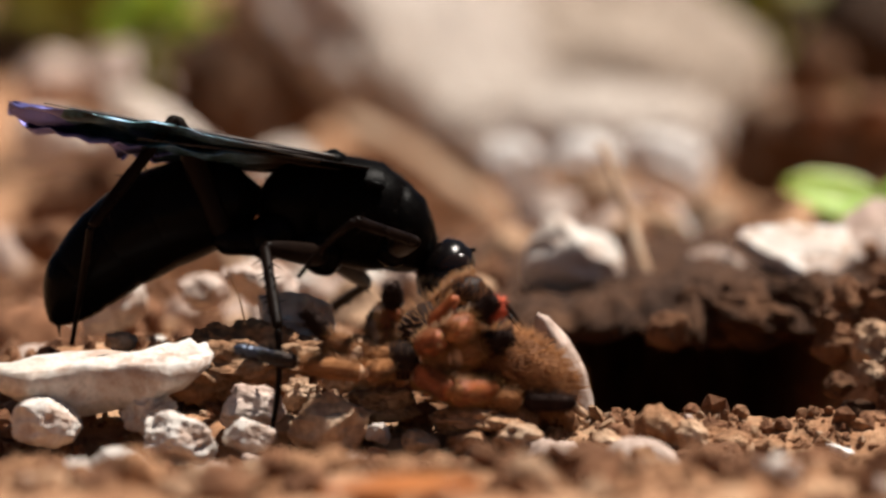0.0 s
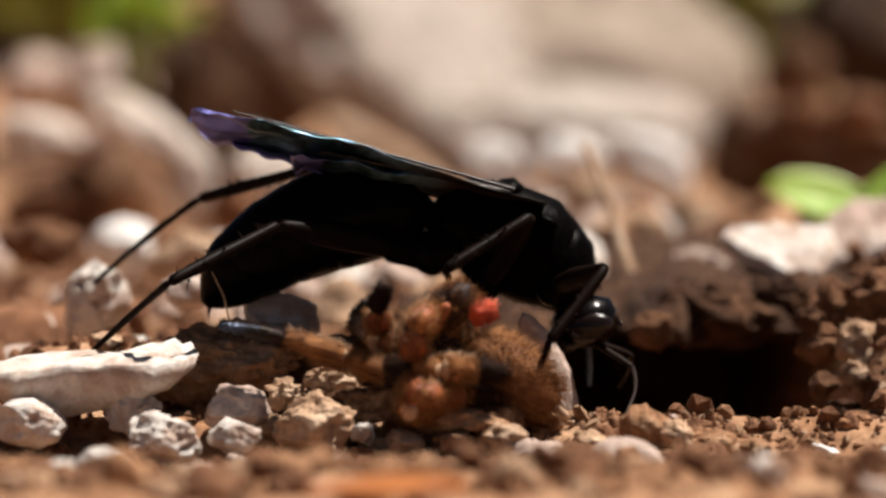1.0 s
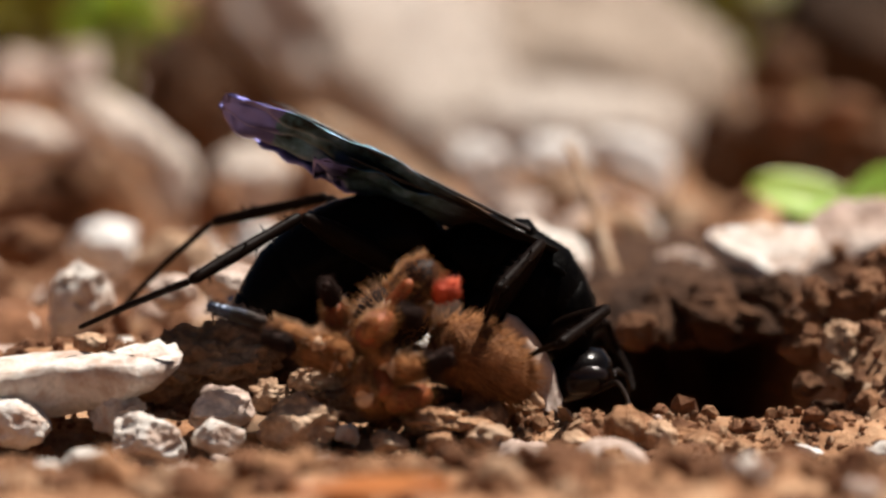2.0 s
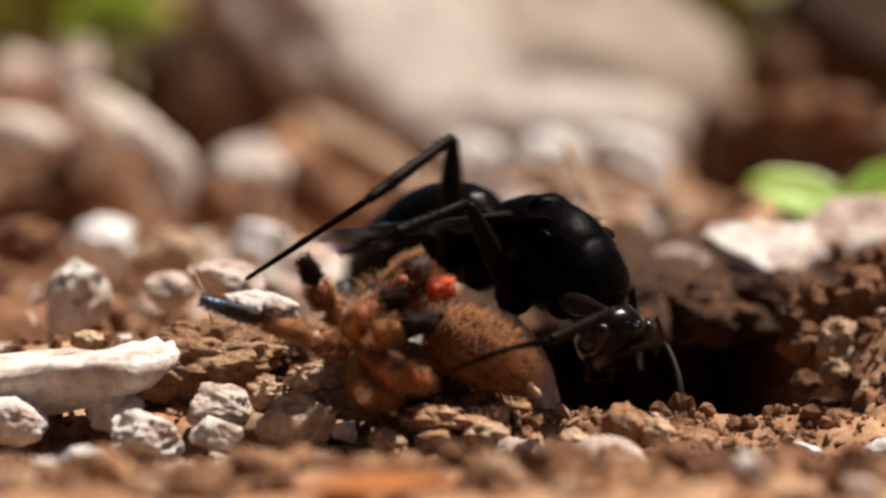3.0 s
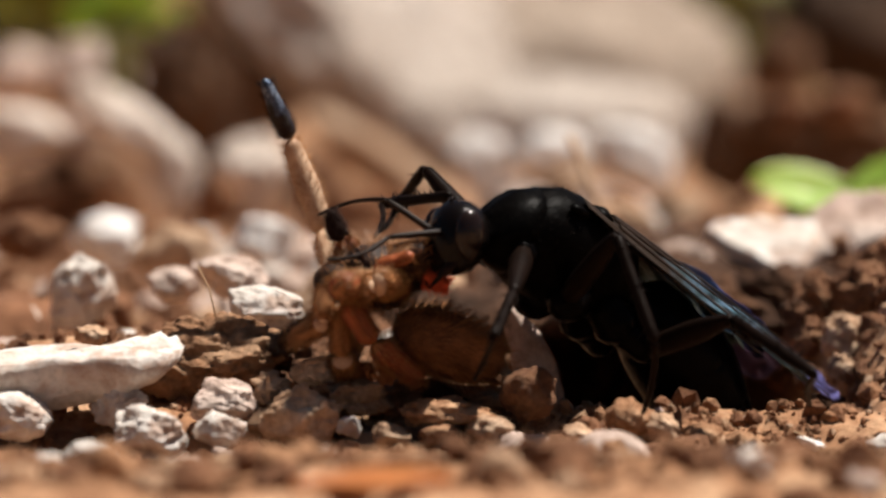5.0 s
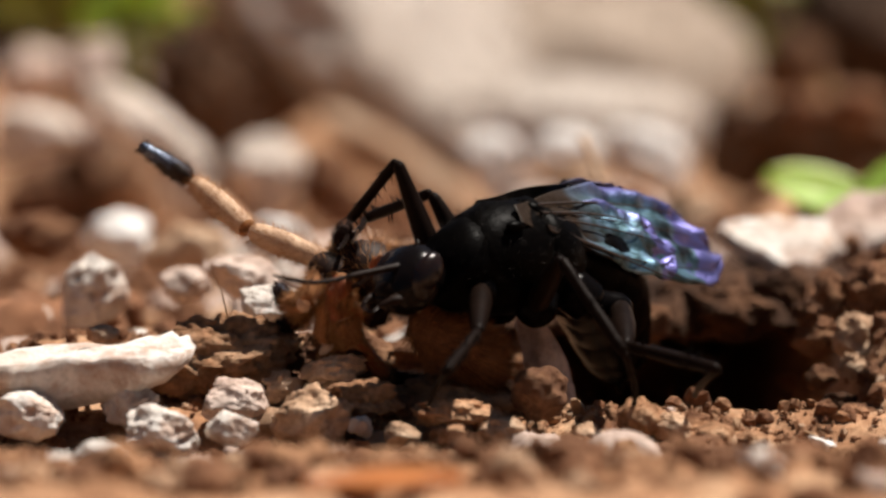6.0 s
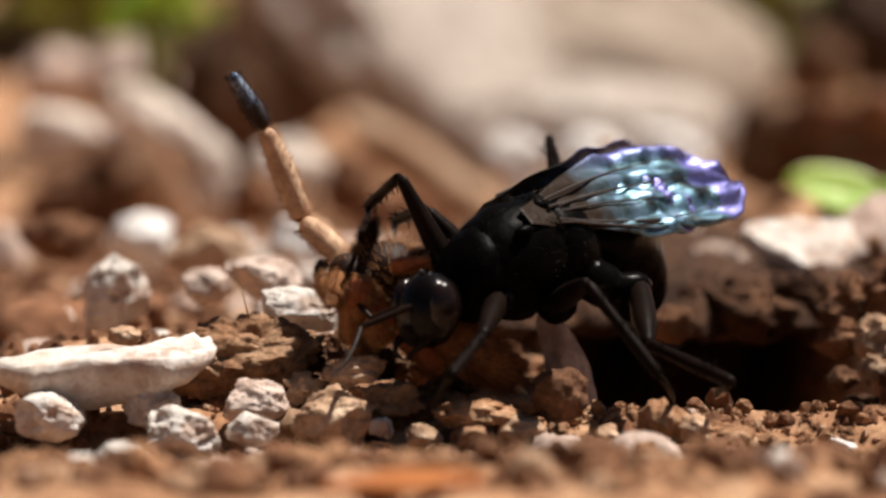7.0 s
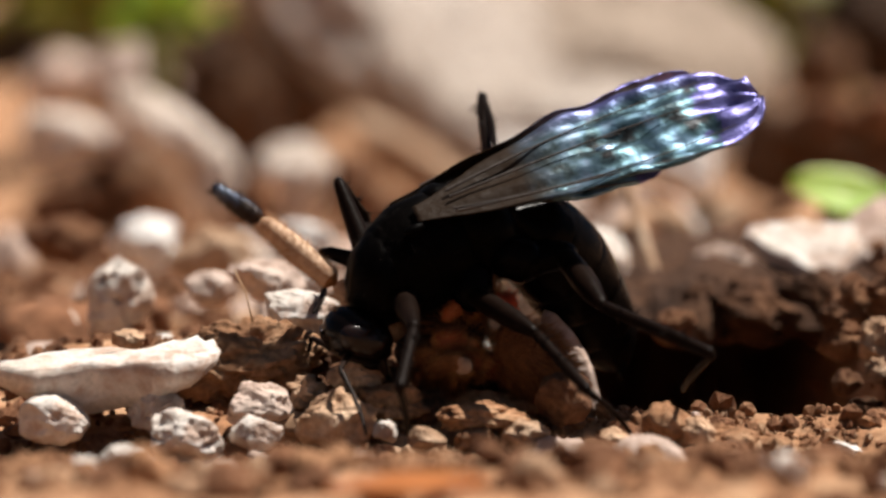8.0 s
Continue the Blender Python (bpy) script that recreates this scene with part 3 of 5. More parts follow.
# ---- the wasp ----
def loft(rings, n=20, close=True):
    """A skin over rings (x, z, half width, half height), along x; the ends are drawn together."""
    bm = bmesh.new()
    rows = []
    for x, z, a, b in rings:
        rows.append([bm.verts.new((x * MM, a * MM * math.cos(2 * math.pi * i / n), (z + b * math.sin(2 * math.pi * i / n)) * MM)) for i in range(n)])
    for p, q in zip(rows, rows[1:]):
        for i in range(n):
            bm.faces.new((p[i], p[(i + 1) % n], q[(i + 1) % n], q[i]))
    if close:
        for row, flip in ((rows[0], True), (rows[-1], False)):
            c = bm.verts.new(sum((v.co for v in row), Vector()) / n)
            for i in range(n):
                bm.faces.new((row[(i + 1) % n], row[i], c) if flip else (row[i], row[(i + 1) % n], c))
    bmesh.ops.recalc_face_normals(bm, faces=bm.faces)
    return bm


def hairs(bm, spots, width):
    """Adds thin three-sided hairs (foot, way, length in mm), as material slot 1."""
    for c, d, l in spots:
        side = d.cross(Vector((0.31, 0.5, 0.8))).normalized() * width
        up = d.cross(side).normalized() * width
        foot = [bm.verts.new((c + k) * MM) for k in (side, -side * 0.5 + up * 0.87, -side * 0.5 - up * 0.87)]
        tip = bm.verts.new((c + d * l) * MM)
        for i in range(3):
            bm.faces.new((foot[i], foot[(i + 1) % 3], tip)).material_index = 1
    return bm


def limb(length, r0, r1, swell=0.0, n=9, steps=10, bow=0.0, spines=0, seed=1, hair=0, hair_len=0.5, ring=False):
    """A limb segment of that length along x from its joint: tapered, swollen, rounded at both ends, with spines, hairs and pale joint rings."""
    def radius(k):
        r = r0 + (r1 - r0) * k + swell * math.sin(math.pi * min(1, k * 1.1))
        return r * (1 + 0.06 * math.sin(k * 9 + seed))
    cap = min(0.3, max(r0, r1) * 0.9 / length)
    ks = [0.0, cap * 0.15, cap * 0.5] + [cap + (1 - 2 * cap) * i / steps for i in range(steps + 1)] + [1 - cap * 0.5, 1 - cap * 0.15, 1.0]
    rings = []
    for k in ks:
        e = min(k, 1 - k) / cap
        r = radius(k) * (math.sqrt(max(0.05, 1 - (1 - e) ** 2)) if e < 1 else 1.0)
        rings.append((length * k, bow * math.sin(math.pi * k), r, r))
    bm = loft(rings, n)
    if ring:
        for f in bm.faces:
            x = f.calc_center_median().x / MM / length
            if x < cap * 0.45 or x > 1 - cap * 0.2:
                f.material_index = 2
    rnd = random.Random(seed)
    spots, thick = [], []
    for i in range(spines + hair):
        k, a = rnd.uniform(0.06, 0.98), rnd.uniform(0, 2 * math.pi)
        r = radius(k) * 0.93
        c = Vector((length * k, r * math.cos(a), bow * math.sin(math.pi * k) + r * math.sin(a)))
        d = Vector((rnd.uniform(0.3, 0.9), math.cos(a) + rnd.uniform(-0.3, 0.3), math.sin(a) + rnd.uniform(-0.3, 0.3))).normalized()
        if i < spines:
            thick.append((c, d, rnd.uniform(0.5, 1.0) * r1 * 2.4))
        else:
            spots.append((c, d, rnd.uniform(0.4, 1.0) * hair_len))
    hairs(bm, thick, r1 * 0.2)
    return hairs(bm, spots, 0.026)


def ball(rx, ry, rz, centre=(0, 0, 0), n=3):
    bm = bmesh.new()
    bmesh.ops.create_icosphere(bm, subdivisions=n, radius=1.0)
    for v in bm.verts:
        v.co = Vector(((v.co.x * rx + centre[0]) * MM, (v.co.y * ry + centre[1]) * MM, (v.co.z * rz + centre[2]) * MM))
    return bm


def fuzz(bm, count, length, seed, width=0.02, lean=(0, 0, 0)):
    """Adds hairs that stand on a finished skin."""
    rnd = random.Random(seed)
    bm.normal_update()
    faces = list(bm.faces)
    spots = []
    for _ in range(count):
        f = rnd.choice(faces)
        d = (f.normal + Vector(lean) + Vector((rnd.gauss(0, 0.3), rnd.gauss(0, 0.3), rnd.gauss(0, 0.3)))).normalized()
        a, b = f.verts[0].co.lerp(f.verts[1].co, rnd.random()), f.verts[-1].co.lerp(f.verts[-2].co, rnd.random())
        c = a.lerp(b, rnd.random()) / MM - d * 0.08
        spots.append((c, d, length * rnd.uniform(0.5, 1.1)))
    return hairs(bm, spots, width)


def wing_mesh(length, width, seed, lift=0.6):
    """A wing blade back along -x from its hinge, leading edge at +y: veined folds, a crinkled outer part and a scalloped rim. The surface map runs from root to tip and from edge to edge."""
    bm = bmesh.new()
    uv = bm.loops.layers.uv.new("span")
    nx, ny = 76, 24
    grid, spans = [], {}
    for i in range(nx + 1):
        k = i / nx
        lead = width * (0.08 + 0.20 * math.sin(math.pi * min(0.62, k * 0.75)))
        trail = -width * (0.08 + 0.62 * math.sin(math.pi * 0.5 * min(1.0, k / 0.72)) ** 1.15)
        if k > 0.74:
            e = max(0.0, 1 - ((k - 0.74) / 0.26) ** 2.4) ** 0.5 * 0.86 + 0.14
            mid = (lead + trail) / 2 * (1 - 0.4 * (k - 0.74))
            lead, trail = mid + (lead - mid) * e, mid + (trail - mid) * e
        row = []
        for j in range(ny + 1):
            q = j / ny
            y = trail + (lead - trail) * q
            rim = max(0.0, k - 0.35) * (1 - q) ** 3
            tip = ease((k - 0.8) / 0.2)
            scallop = math.sin(i * 0.95 + seed) * rim + 0.5 * tip * math.sin(j * 1.4 + seed)
            fold = 0.28 * math.sin(y * 2.1 + k * 2.5 + seed) * min(1, k * 2) + lift * noise.noise(Vector((k * 6, y * 0.45, seed))) * min(1, k * 2.0)
            crinkle = 0.22 * noise.noise(Vector((k * 15, y * 1.1, seed + 5))) * ease((k - 0.3) / 0.4)
            v = bm.verts.new((-(length * k + 0.22 * tip * math.sin(j * 1.4 + seed)) * MM, (y + 0.45 * math.sin(i * 0.95 + seed) * rim) * MM, (fold + crinkle - 0.012 * y * y + 0.28 * scallop) * MM))
            spans[v] = (k, q)
            row.append(v)
        grid.append(row)
    for i in range(nx):
        for j in range(ny):
            f = bm.faces.new((grid[i][j], grid[i][j + 1], grid[i + 1][j + 1], grid[i + 1][j]))
            for c in f.loops:
                c[uv].uv = spans[c.vert]
    bm.normal_update()
    under = {v: bm.verts.new(v.co - v.normal * 0.05 * MM) for row in grid for v in row}
    for f in list(bm.faces):
        g = bm.faces.new([under[v] for v in reversed(f.verts)])
        for c, d in zip(g.loops, reversed(f.loops)):
            c[uv].uv = d[uv].uv
    edge = grid[0] + [row[-1] for row in grid[1:]] + grid[-1][-2::-1] + [row[0] for row in grid[-2:0:-1]]
    for a, b in zip(edge, edge[1:] + edge[:1]):
        f = bm.faces.new((b, a, under[a], under[b]))
        for c, v in zip(f.loops, (b, a, a, b)):
            c[uv].uv = spans[v]
    return bm


def vein_mesh(points, r0, r1):
    bm = bmesh.new()
    last = None
    for i, p in enumerate(points):
        r = (r0 + (r1 - r0) * i / (len(points) - 1)) * MM
        row = [bm.verts.new((p[0] * MM, p[1] * MM + r * math.cos(a), p[2] * MM + r * math.sin(a))) for a in (0, 1.57, 3.14, 4.71)]
        if last:
            for k in range(4):
                bm.faces.new((last[k], last[(k + 1) % 4], row[(k + 1) % 4], row[k]))
        last = row
    return bm


WASP_LEGS = {  # hip in the wasp's space, lengths of thigh, shin and foot, thickness
    "R1": ((4.2, -2.4, -2.0), (10.6, 8.2, 8.0), 0.8), "L1": ((4.2, 2.4, -2.0), (10.6, 8.2, 8.0), 0.8),
    "R2": ((-1.0, -2.6, -4.0), (10.4, 9.4, 8.4), 0.84), "L2": ((-1.0, 2.6, -4.0), (10.4, 9.4, 8.4), 0.84),
    "R3": ((-9.4, -3.2, -4.5), (11.0, 12.0, 12.0), 0.94), "L3": ((-9.4, 3.2, -4.5), (11.0, 12.0, 12.0), 0.94),
}


GASTER_LENGTHS = (4.6, 4.2, 4.2, 4.0, 3.6)
GASTER_RADII = ((2.6, 4.0), (4.0, 4.3), (4.3, 3.9), (3.9, 3.2), (3.2, 2.2))


def build_wasp():
    w = tagged(new("wasp"), "shiny black spider wasp with blue-black wings standing on soil", "wasp")
    p = {"body": w}
    mid = loft([(-3.4, 0.0, 2.4, 2.8), (-2.8, 0.1, 3.4, 3.9), (-1.6, 0.1, 3.8, 4.4), (0.2, 0.0, 4.0, 4.6), (1.8, 0.0, 4.0, 4.5), (3.0, -0.1, 3.8, 4.2), (4.0, -0.2, 3.5, 3.8), (4.6, -0.3, 3.0, 3.1)], 32)
    for v in mid.verts:
        groove = 0.16 * math.exp(-((abs(v.co.y / MM) - 1.9) / 0.25) ** 2) if v.co.z > 0 else 0.0
        rough = noise.fractal(v.co / MM * 0.9, 0.9, 2.0, 4) * 0.22
        v.co *= 1 + (rough - groove) * 0.2
    fuzz(mid, 1500, 0.9, 5, 0.018)
    part("thorax", mid, (VELVET, PILE), w, "black velvety thorax")
    for name, rings, n, hair in (
            ("collar", [(3.5, -0.3, 3.2, 3.5), (4.0, -0.3, 3.5, 3.8), (4.8, -0.5, 3.4, 3.55), (5.8, -0.7, 3.2, 3.2), (6.8, -1.3, 2.2, 2.2), (7.5, -1.7, 1.2, 1.2)], 28, 300),
            ("rear_plate", [(-7.7, -0.6, 0.7, 0.7), (-7.2, -0.5, 2.0, 2.1), (-6.0, -0.2, 3.1, 3.3), (-4.6, -0.1, 3.5, 3.8), (-3.4, 0.0, 3.75, 4.1), (-2.6, 0.0, 3.6, 3.95), (-2.0, 0.0, 3.0, 3.4)], 28, 400),
            ("back_shield", [(-3.9, 2.8, 0.7, 0.4), (-3.3, 3.3, 1.6, 1.0), (-2.4, 3.7, 2.1, 1.1), (-1.5, 3.9, 1.7, 0.7), (-1.1, 3.9, 0.8, 0.4)], 20, 80)):
        bm = loft(rings, n)
        for v in bm.verts:
            v.co *= 1 + noise.fractal(v.co / MM * 1.2, 0.9, 2.0, 4) * 0.035
        part(name, fuzz(bm, hair * 2, 0.8, 6 + n, 0.018), (VELVET, PILE), w)
    for side in (-1, 1):
        part("wing_hinge", ball(1.0, 0.5, 0.45, (1.5, side * 3.5, 2.7), 2), VELVET, w)
        for foot, root, thick in (((4.4, 2.4, -2.6), (3.4, 1.6, -1.0), 1.5), ((-1.0, 2.6, -4.4), (-2.6, 1.5, -2.2), 1.75), ((-6.6, 2.6, -4.0), (-4.4, 1.5, -2.0), 1.9)):
            way = Vector((foot[0] - root[0], side * (foot[1] - root[1]), foot[2] - root[2]))
            m = at((root[0], side * root[1], root[2])) @ way.to_track_quat("X", "Z").to_matrix().to_4x4()
            part("coxa", limb(way.length + thick * 0.7, thick * 0.85, thick * 0.7, thick * 0.25, n=14), CHITIN, w, m=m)
        way = Vector((-3.4, side * 0.8, -0.7))
        part("trochanter", limb(way.length + 0.8, 1.2, 0.95, 0.2, n=12), CHITIN, w, m=at((-6.3, side * 2.5, -3.9)) @ way.to_track_quat("X", "Z").to_matrix().to_4x4())
    head = part("head", loft([(-2.0, 0.3, 1.0, 1.0), (-1.6, 0.2, 2.2, 2.2), (-0.6, 0, 3.0, 2.9), (0.6, -0.1, 3.0, 3.0), (1.5, -0.3, 2.4, 2.6), (2.1, -0.7, 1.3, 1.7)], 24), FACE, w, "shiny black head")
    p["head"] = head
    part("clypeus", ball(0.55, 1.35, 0.85, (1.75, 0, -1.75)), LEG_BLACK, head, "raised plate above the jaws")
    part("labrum", ball(0.35, 0.8, 0.35, (1.75, 0, -2.55), 2), PILE, head)
    for y, z in ((0, 2.95), (-0.55, 2.7), (0.55, 2.7)):
        part("ocellus", ball(0.24, 0.24, 0.2, (0.75 if y == 0 else 0.35, y, z), 2), EYE, head)
    for side in (-1, 1):
        part("eye", ball(1.25, 0.85, 2.0, (0.4, side * 2.5, 0.3)), EYE, head, "glossy dark compound eye")
        part("mandible", vein_mesh([(1.2, side * 1.5, -2.0), (2.1, side * 1.5, -2.7), (2.5, side * 1.1, -3.4), (2.4, side * 0.1, -3.9)], 0.62, 0.14), ANTENNA, head)
        k = "R" if side < 0 else "L"
        p["scape" + k] = part("antenna_base", limb(4.6, 0.26, 0.2, 0.04), ANTENNA, w)
        p["flag" + k] = part("antenna_tip", limb(7.6, 0.2, 0.12, 0.02, bow=0.5, steps=14), ANTENNA, w)
    for i, ((front, back), length) in enumerate(zip(GASTER_RADII, GASTER_LENGTHS)):
        rings = []
        for n in range(-3, 13):
            q = n / 10
            r = front + (back - front) * q + 0.10 * math.sin(math.pi * min(1.0, max(0.0, q)))
            if i == 0:
                r *= 0.22 + 0.78 * ease((q + 0.25) / 0.75)
            if i == len(GASTER_LENGTHS) - 1:
                r *= math.sqrt(max(0.04, 1 - max(0.0, q - 0.1) ** 2 / 1.22))
            if n > 9 and i < len(GASTER_LENGTHS) - 1:
                r -= 0.09 * (n - 9)
            if n < 0:
                r -= 0.12 * -n
            rings.append((-length * q, 0.0, r * 0.98, r))
        p["gaster%d" % i] = part("gaster_segment", loft(rings, 28), CHITIN, w, "glossy black band of the abdomen" if i == 0 else "")
    part("sting", vein_mesh([(-3.7, 0, -0.2), (-4.4, 0, -0.6), (-5.0, 0, -1.1)], 0.3, 0.03), CHITIN, p["gaster4"])
    part("waist", loft([(-1.6, -0.1, 0.9, 0.9), (0, 0, 0.6, 0.65), (1.4, 0.2, 0.9, 0.9)], 12), CHITIN, p["gaster0"])
    for side in (-1, 1):
        k = "R" if side < 0 else "L"
        for name, length, width, seed in (("fore_wing", 30.0, 10.4, 1), ("hind_wing", 19.0, 7.4, 4)):
            bm = wing_mesh(length, width, seed)
            if side < 0:
                bmesh.ops.scale(bm, vec=(1, -1, 1), verts=bm.verts)
                bmesh.ops.reverse_faces(bm, faces=bm.faces)
            wing = part(name, bm, WING, w, "dark iridescent blue-violet wing membrane")
            p[("fw" if name == "fore_wing" else "hw") + k] = wing
            for y0, y1, bend in ((0.1, 0.30, 0.0), (0.04, 0.02, 0.15), (0.0, -0.28, -0.05), (-0.04, -0.5, -0.1)):
                pts = [(-length * q, side * width * (y0 + (y1 - y0) * q + bend * math.sin(math.pi * q)), 0.34) for q in [i / 10 for i in range(1, 10)]]
                part("vein", vein_mesh(pts, 0.16, 0.05), VEIN, wing)
    for key, (hip, lengths, r) in WASP_LEGS.items():
        seed = sum(ord(c) for c in key)
        p[key + "a"] = part("thigh", limb(lengths[0], r * 0.8, r * 0.6, r * 0.45, seed=seed), (LEG_BLACK, LEG_BLACK), w)
        p[key + "b"] = part("shin", limb(lengths[1], r * 0.5, r * 0.55, 0.04, spines=22, seed=seed + 1), (LEG_BLACK, LEG_BLACK), w)
        p[key + "c"] = part("foot", limb(lengths[2], r * 0.36, r * 0.22, 0.0, spines=26, seed=seed + 2, bow=0.35, steps=12), (LEG_BLACK, LEG_BLACK), w)
    return p


WASP = build_wasp()

# ---- the spider ----
SPIDER_LEGS = {  # base in the spider's space (mm), lengths, thickness
    "A": ((-2.8, 0.0, -0.8), (2.2, 2.4, 2.6), 0.92), "B": ((-1.6, -3.2, -1.0), (3.0, 3.1, 2.4), 1.02), "C": ((-1.4, -3.0, -1.8), (2.6, 2.8, 2.8), 1.05),
    "D": ((-1.6, -2.8, -2.6), (4.2, 5.4, 4.2), 1.0), "E": ((-2.0, -2.2, -3.0), (4.5, 4.6, 4.2), 0.9), "F": ((-3.2, -0.6, -1.8), (3.2, 3.4, 3.0), 0.9),
    "G": ((-3.4, -1.0, -2.4), (3.8, 5.2, 5.2), 0.8), "Z": ((-3.0, 0.6, -1.4), (8.0, 8.4, 5.4), 0.98),
}


def build_spider():
    s = tagged(new("spider"), "hairy brown spider lying on its back with folded legs", "spider")
    p = {"body": s}
    bm = loft([(-3.2, -0.2, 1.2, 0.9), (-2.4, -0.1, 2.2, 1.8), (-1.2, 0, 2.8, 2.5), (0.5, 0, 2.8, 2.5), (1.9, -0.1, 2.2, 1.9), (2.7, -0.2, 1.2, 1.0)], 22)
    bmesh.ops.translate(bm, vec=(0, 0.8 * MM, 0), verts=bm.verts)
    fuzz(bm, 1100, 1.5, 3, 0.032, (-0.5, 0, 0.3))
    part("carapace", bm, (FUR_DARK, GOLD), s, "dark carapace with long golden hair")
    bm = ball(2.3, 1.8, 1.7, (-2.3, -0.6, -2.0))
    fuzz(bm, 300, 0.8, 4, 0.02)
    part("sternum", bm, (FUR_DARK, GOLD), s, "dark hairy breast plate")
    for side in (-1, 1):
        bm = limb(4.4, 1.45, 1.05, 0.35, n=16, hair=900, seed=40 + side, hair_len=1.0)
        jaw = part("jaw", bm, (FUR_DARK, GOLD), s, "stout dark jaw", m=at((0.2, side * 1.1 - 0.4, 1.3), 0, -42, side * 6))
        bm = limb(2.2, 0.6, 0.32, 0.15, n=12, hair=620, seed=44 + side, hair_len=0.9)
        part("mouth_brush", bm, (MOUTH, MOUTH), jaw, "orange-red bristle brush", m=at((2.5, -0.5, -1.5), 0, 35, 0))
        part("fang", vein_mesh([(3.3, 0, 0.2), (4.2, 0, -0.2), (4.5, 0, -1.3)], 0.32, 0.05), TIP, jaw)
        bm = limb(3.4, 0.62, 0.5, 0.1, n=12, hair=320, seed=50 + side, hair_len=0.8)
        part("palp", bm, (FUR_RED, GOLD), s, m=at((-0.6, side * 2.3 - 0.6, 0.6), 0, -48, side * 14))
    bm = bmesh.new()
    bmesh.ops.create_icosphere(bm, subdivisions=4, radius=1.0)
    for v in bm.verts:
        k = 1 + 0.07 * noise.noise(v.co * 2.2) + 0.03 * noise.noise(v.co * 7)
        v.co = Vector((v.co.x * 4.6 * k, v.co.y * 3.0 * k, v.co.z * 2.6 * k)) * MM
    fuzz(bm, 2600, 1.8, 8, 0.036, (0.8, 0, 0.2))
    p["abdomen"] = part("abdomen", bm, (FUR_SAC, FUR), s, "bristly tan-brown abdomen")
    for side in (-1, 1):
        part("spinneret", limb(1.5, 0.4, 0.25, 0.05), FUR_PALE, p["abdomen"], m=at((4.6, side * 0.6, 0), 0, 10, side * 8))
    for key, (base, lengths, r) in SPIDER_LEGS.items():
        seed = ord(key)
        skin = (FUR_PALE, GOLD, FUR) if key == "Z" else (FUR_RED, GOLD, FUR) if key in "ABD" else (FUR, GOLD, FUR_PALE)
        p[key + "a"] = part("thigh", limb(lengths[0], r * 0.92, r * 0.98, r * 0.12, n=14, hair=620, seed=seed, hair_len=0.9, ring=True), skin, s)
        p[key + "b"] = part("shin", limb(lengths[1], r * 0.98, r * 0.84, r * 0.12, n=14, hair=800, seed=seed + 1, hair_len=0.9, ring=True), skin, s)
        p[key + "c"] = part("foot", limb(lengths[2], r * 0.80, r * 0.50, r * 0.08, n=14, hair=700, seed=seed + 2, hair_len=0.7), (FLASH if key in "GZ" else TIP, TIP), s)
    return p


SPIDER = build_spider()

# ---- plants and litter ----
def leaf_mesh(length, width, cup=0.15, curl=0.1, seed=0, thick=0.25):
    bm = bmesh.new()
    nx, ny = 22, 10
    grid = []
    for i in range(nx + 1):
        k = i / nx
        half = width / 2 * (math.sin(math.pi * (0.04 + 0.94 * k)) ** 0.7)
        row = []
        for j in range(ny + 1):
            q = 2 * j / ny - 1
            z = cup * width * q * q + curl * length * k * k + 0.03 * length * noise.noise(Vector((k * 3, q, seed))) - 0.03 * width * math.exp(-(q * 6) ** 2)
            row.append(bm.verts.new((length * k * MM, half * q * MM, z * MM)))
        grid.append(row)
    for i in range(nx):
        for j in range(ny):
            bm.faces.new((grid[i][j], grid[i + 1][j], grid[i + 1][j + 1], grid[i][j + 1]))
    bmesh.ops.recalc_face_normals(bm, faces=bm.faces)
    bmesh.ops.solidify(bm, geom=bm.faces[:], thickness=thick * MM)
    return bm


def stalk(points, r0, r1, n=8):
    """A round stalk through points (mm)."""
    bm = bmesh.new()
    last = None
    pts = [Vector(p) for p in points]
    for i, p in enumerate(pts):
        d = (pts[min(i + 1, len(pts) - 1)] - pts[max(i - 1, 0)]).normalized()
        a = d.cross(Vector((0.2, 1, 0.1))).normalized()
        b = d.cross(a)
        r = r0 + (r1 - r0) * i / (len(pts) - 1)
        row = [bm.verts.new((p + (a * math.cos(6.2832 * k / n) + b * math.sin(6.2832 * k / n)) * r) * MM) for k in range(n)]
        if last:
            for k in range(n):
                bm.faces.new((last[k], last[(k + 1) % n], row[(k + 1) % n], row[k]))
        else:
            bm.faces.new(row)
        last = row
    bm.faces.new(last)
    bmesh.ops.recalc_face_normals(bm, faces=bm.faces)
    return bm


def seedling(foot, tops, sizes):
    s = tagged(new("seedling"), "fresh bright green seedling with oval leaves", "plant")
    s.matrix_basis = at(foot)
    f = Vector(foot)
    for i, (top, (length, width, rx, ry, rz)) in enumerate(zip(tops, sizes)):
        q = Vector(top) - f
        part("stem", stalk([(0, 0, -3), tuple(q * 0.5 + Vector((0.4, 0, 0.6))), tuple(q)], 0.7, 0.45), LEAF, s)
        part("leaf", leaf_mesh(length, width, 0.12, 0.08, i), LEAF, s, m=at(tuple(q), rx, ry, rz))
    return s


seedling((52.82, 150, 7.93), [(51.93, 150, 12.81), (52.13, 156, 12.92)], [(13.5, 8.0, -42, -6, 180), (10.5, 8.0, 42, -14, 0)])

twig = part("dry_twig", stalk([(19.32, 78, 2.38), (18.6, 80, 5.51), (17.26, 84, 10.08), (16.22, 90, 14.7), (14.76, 96, 18.87), (13.86, 100, 20.99)], 0.75, 0.45), TAN)
tagged(twig, "thin dry pale twig sticking out of soil", "twig")

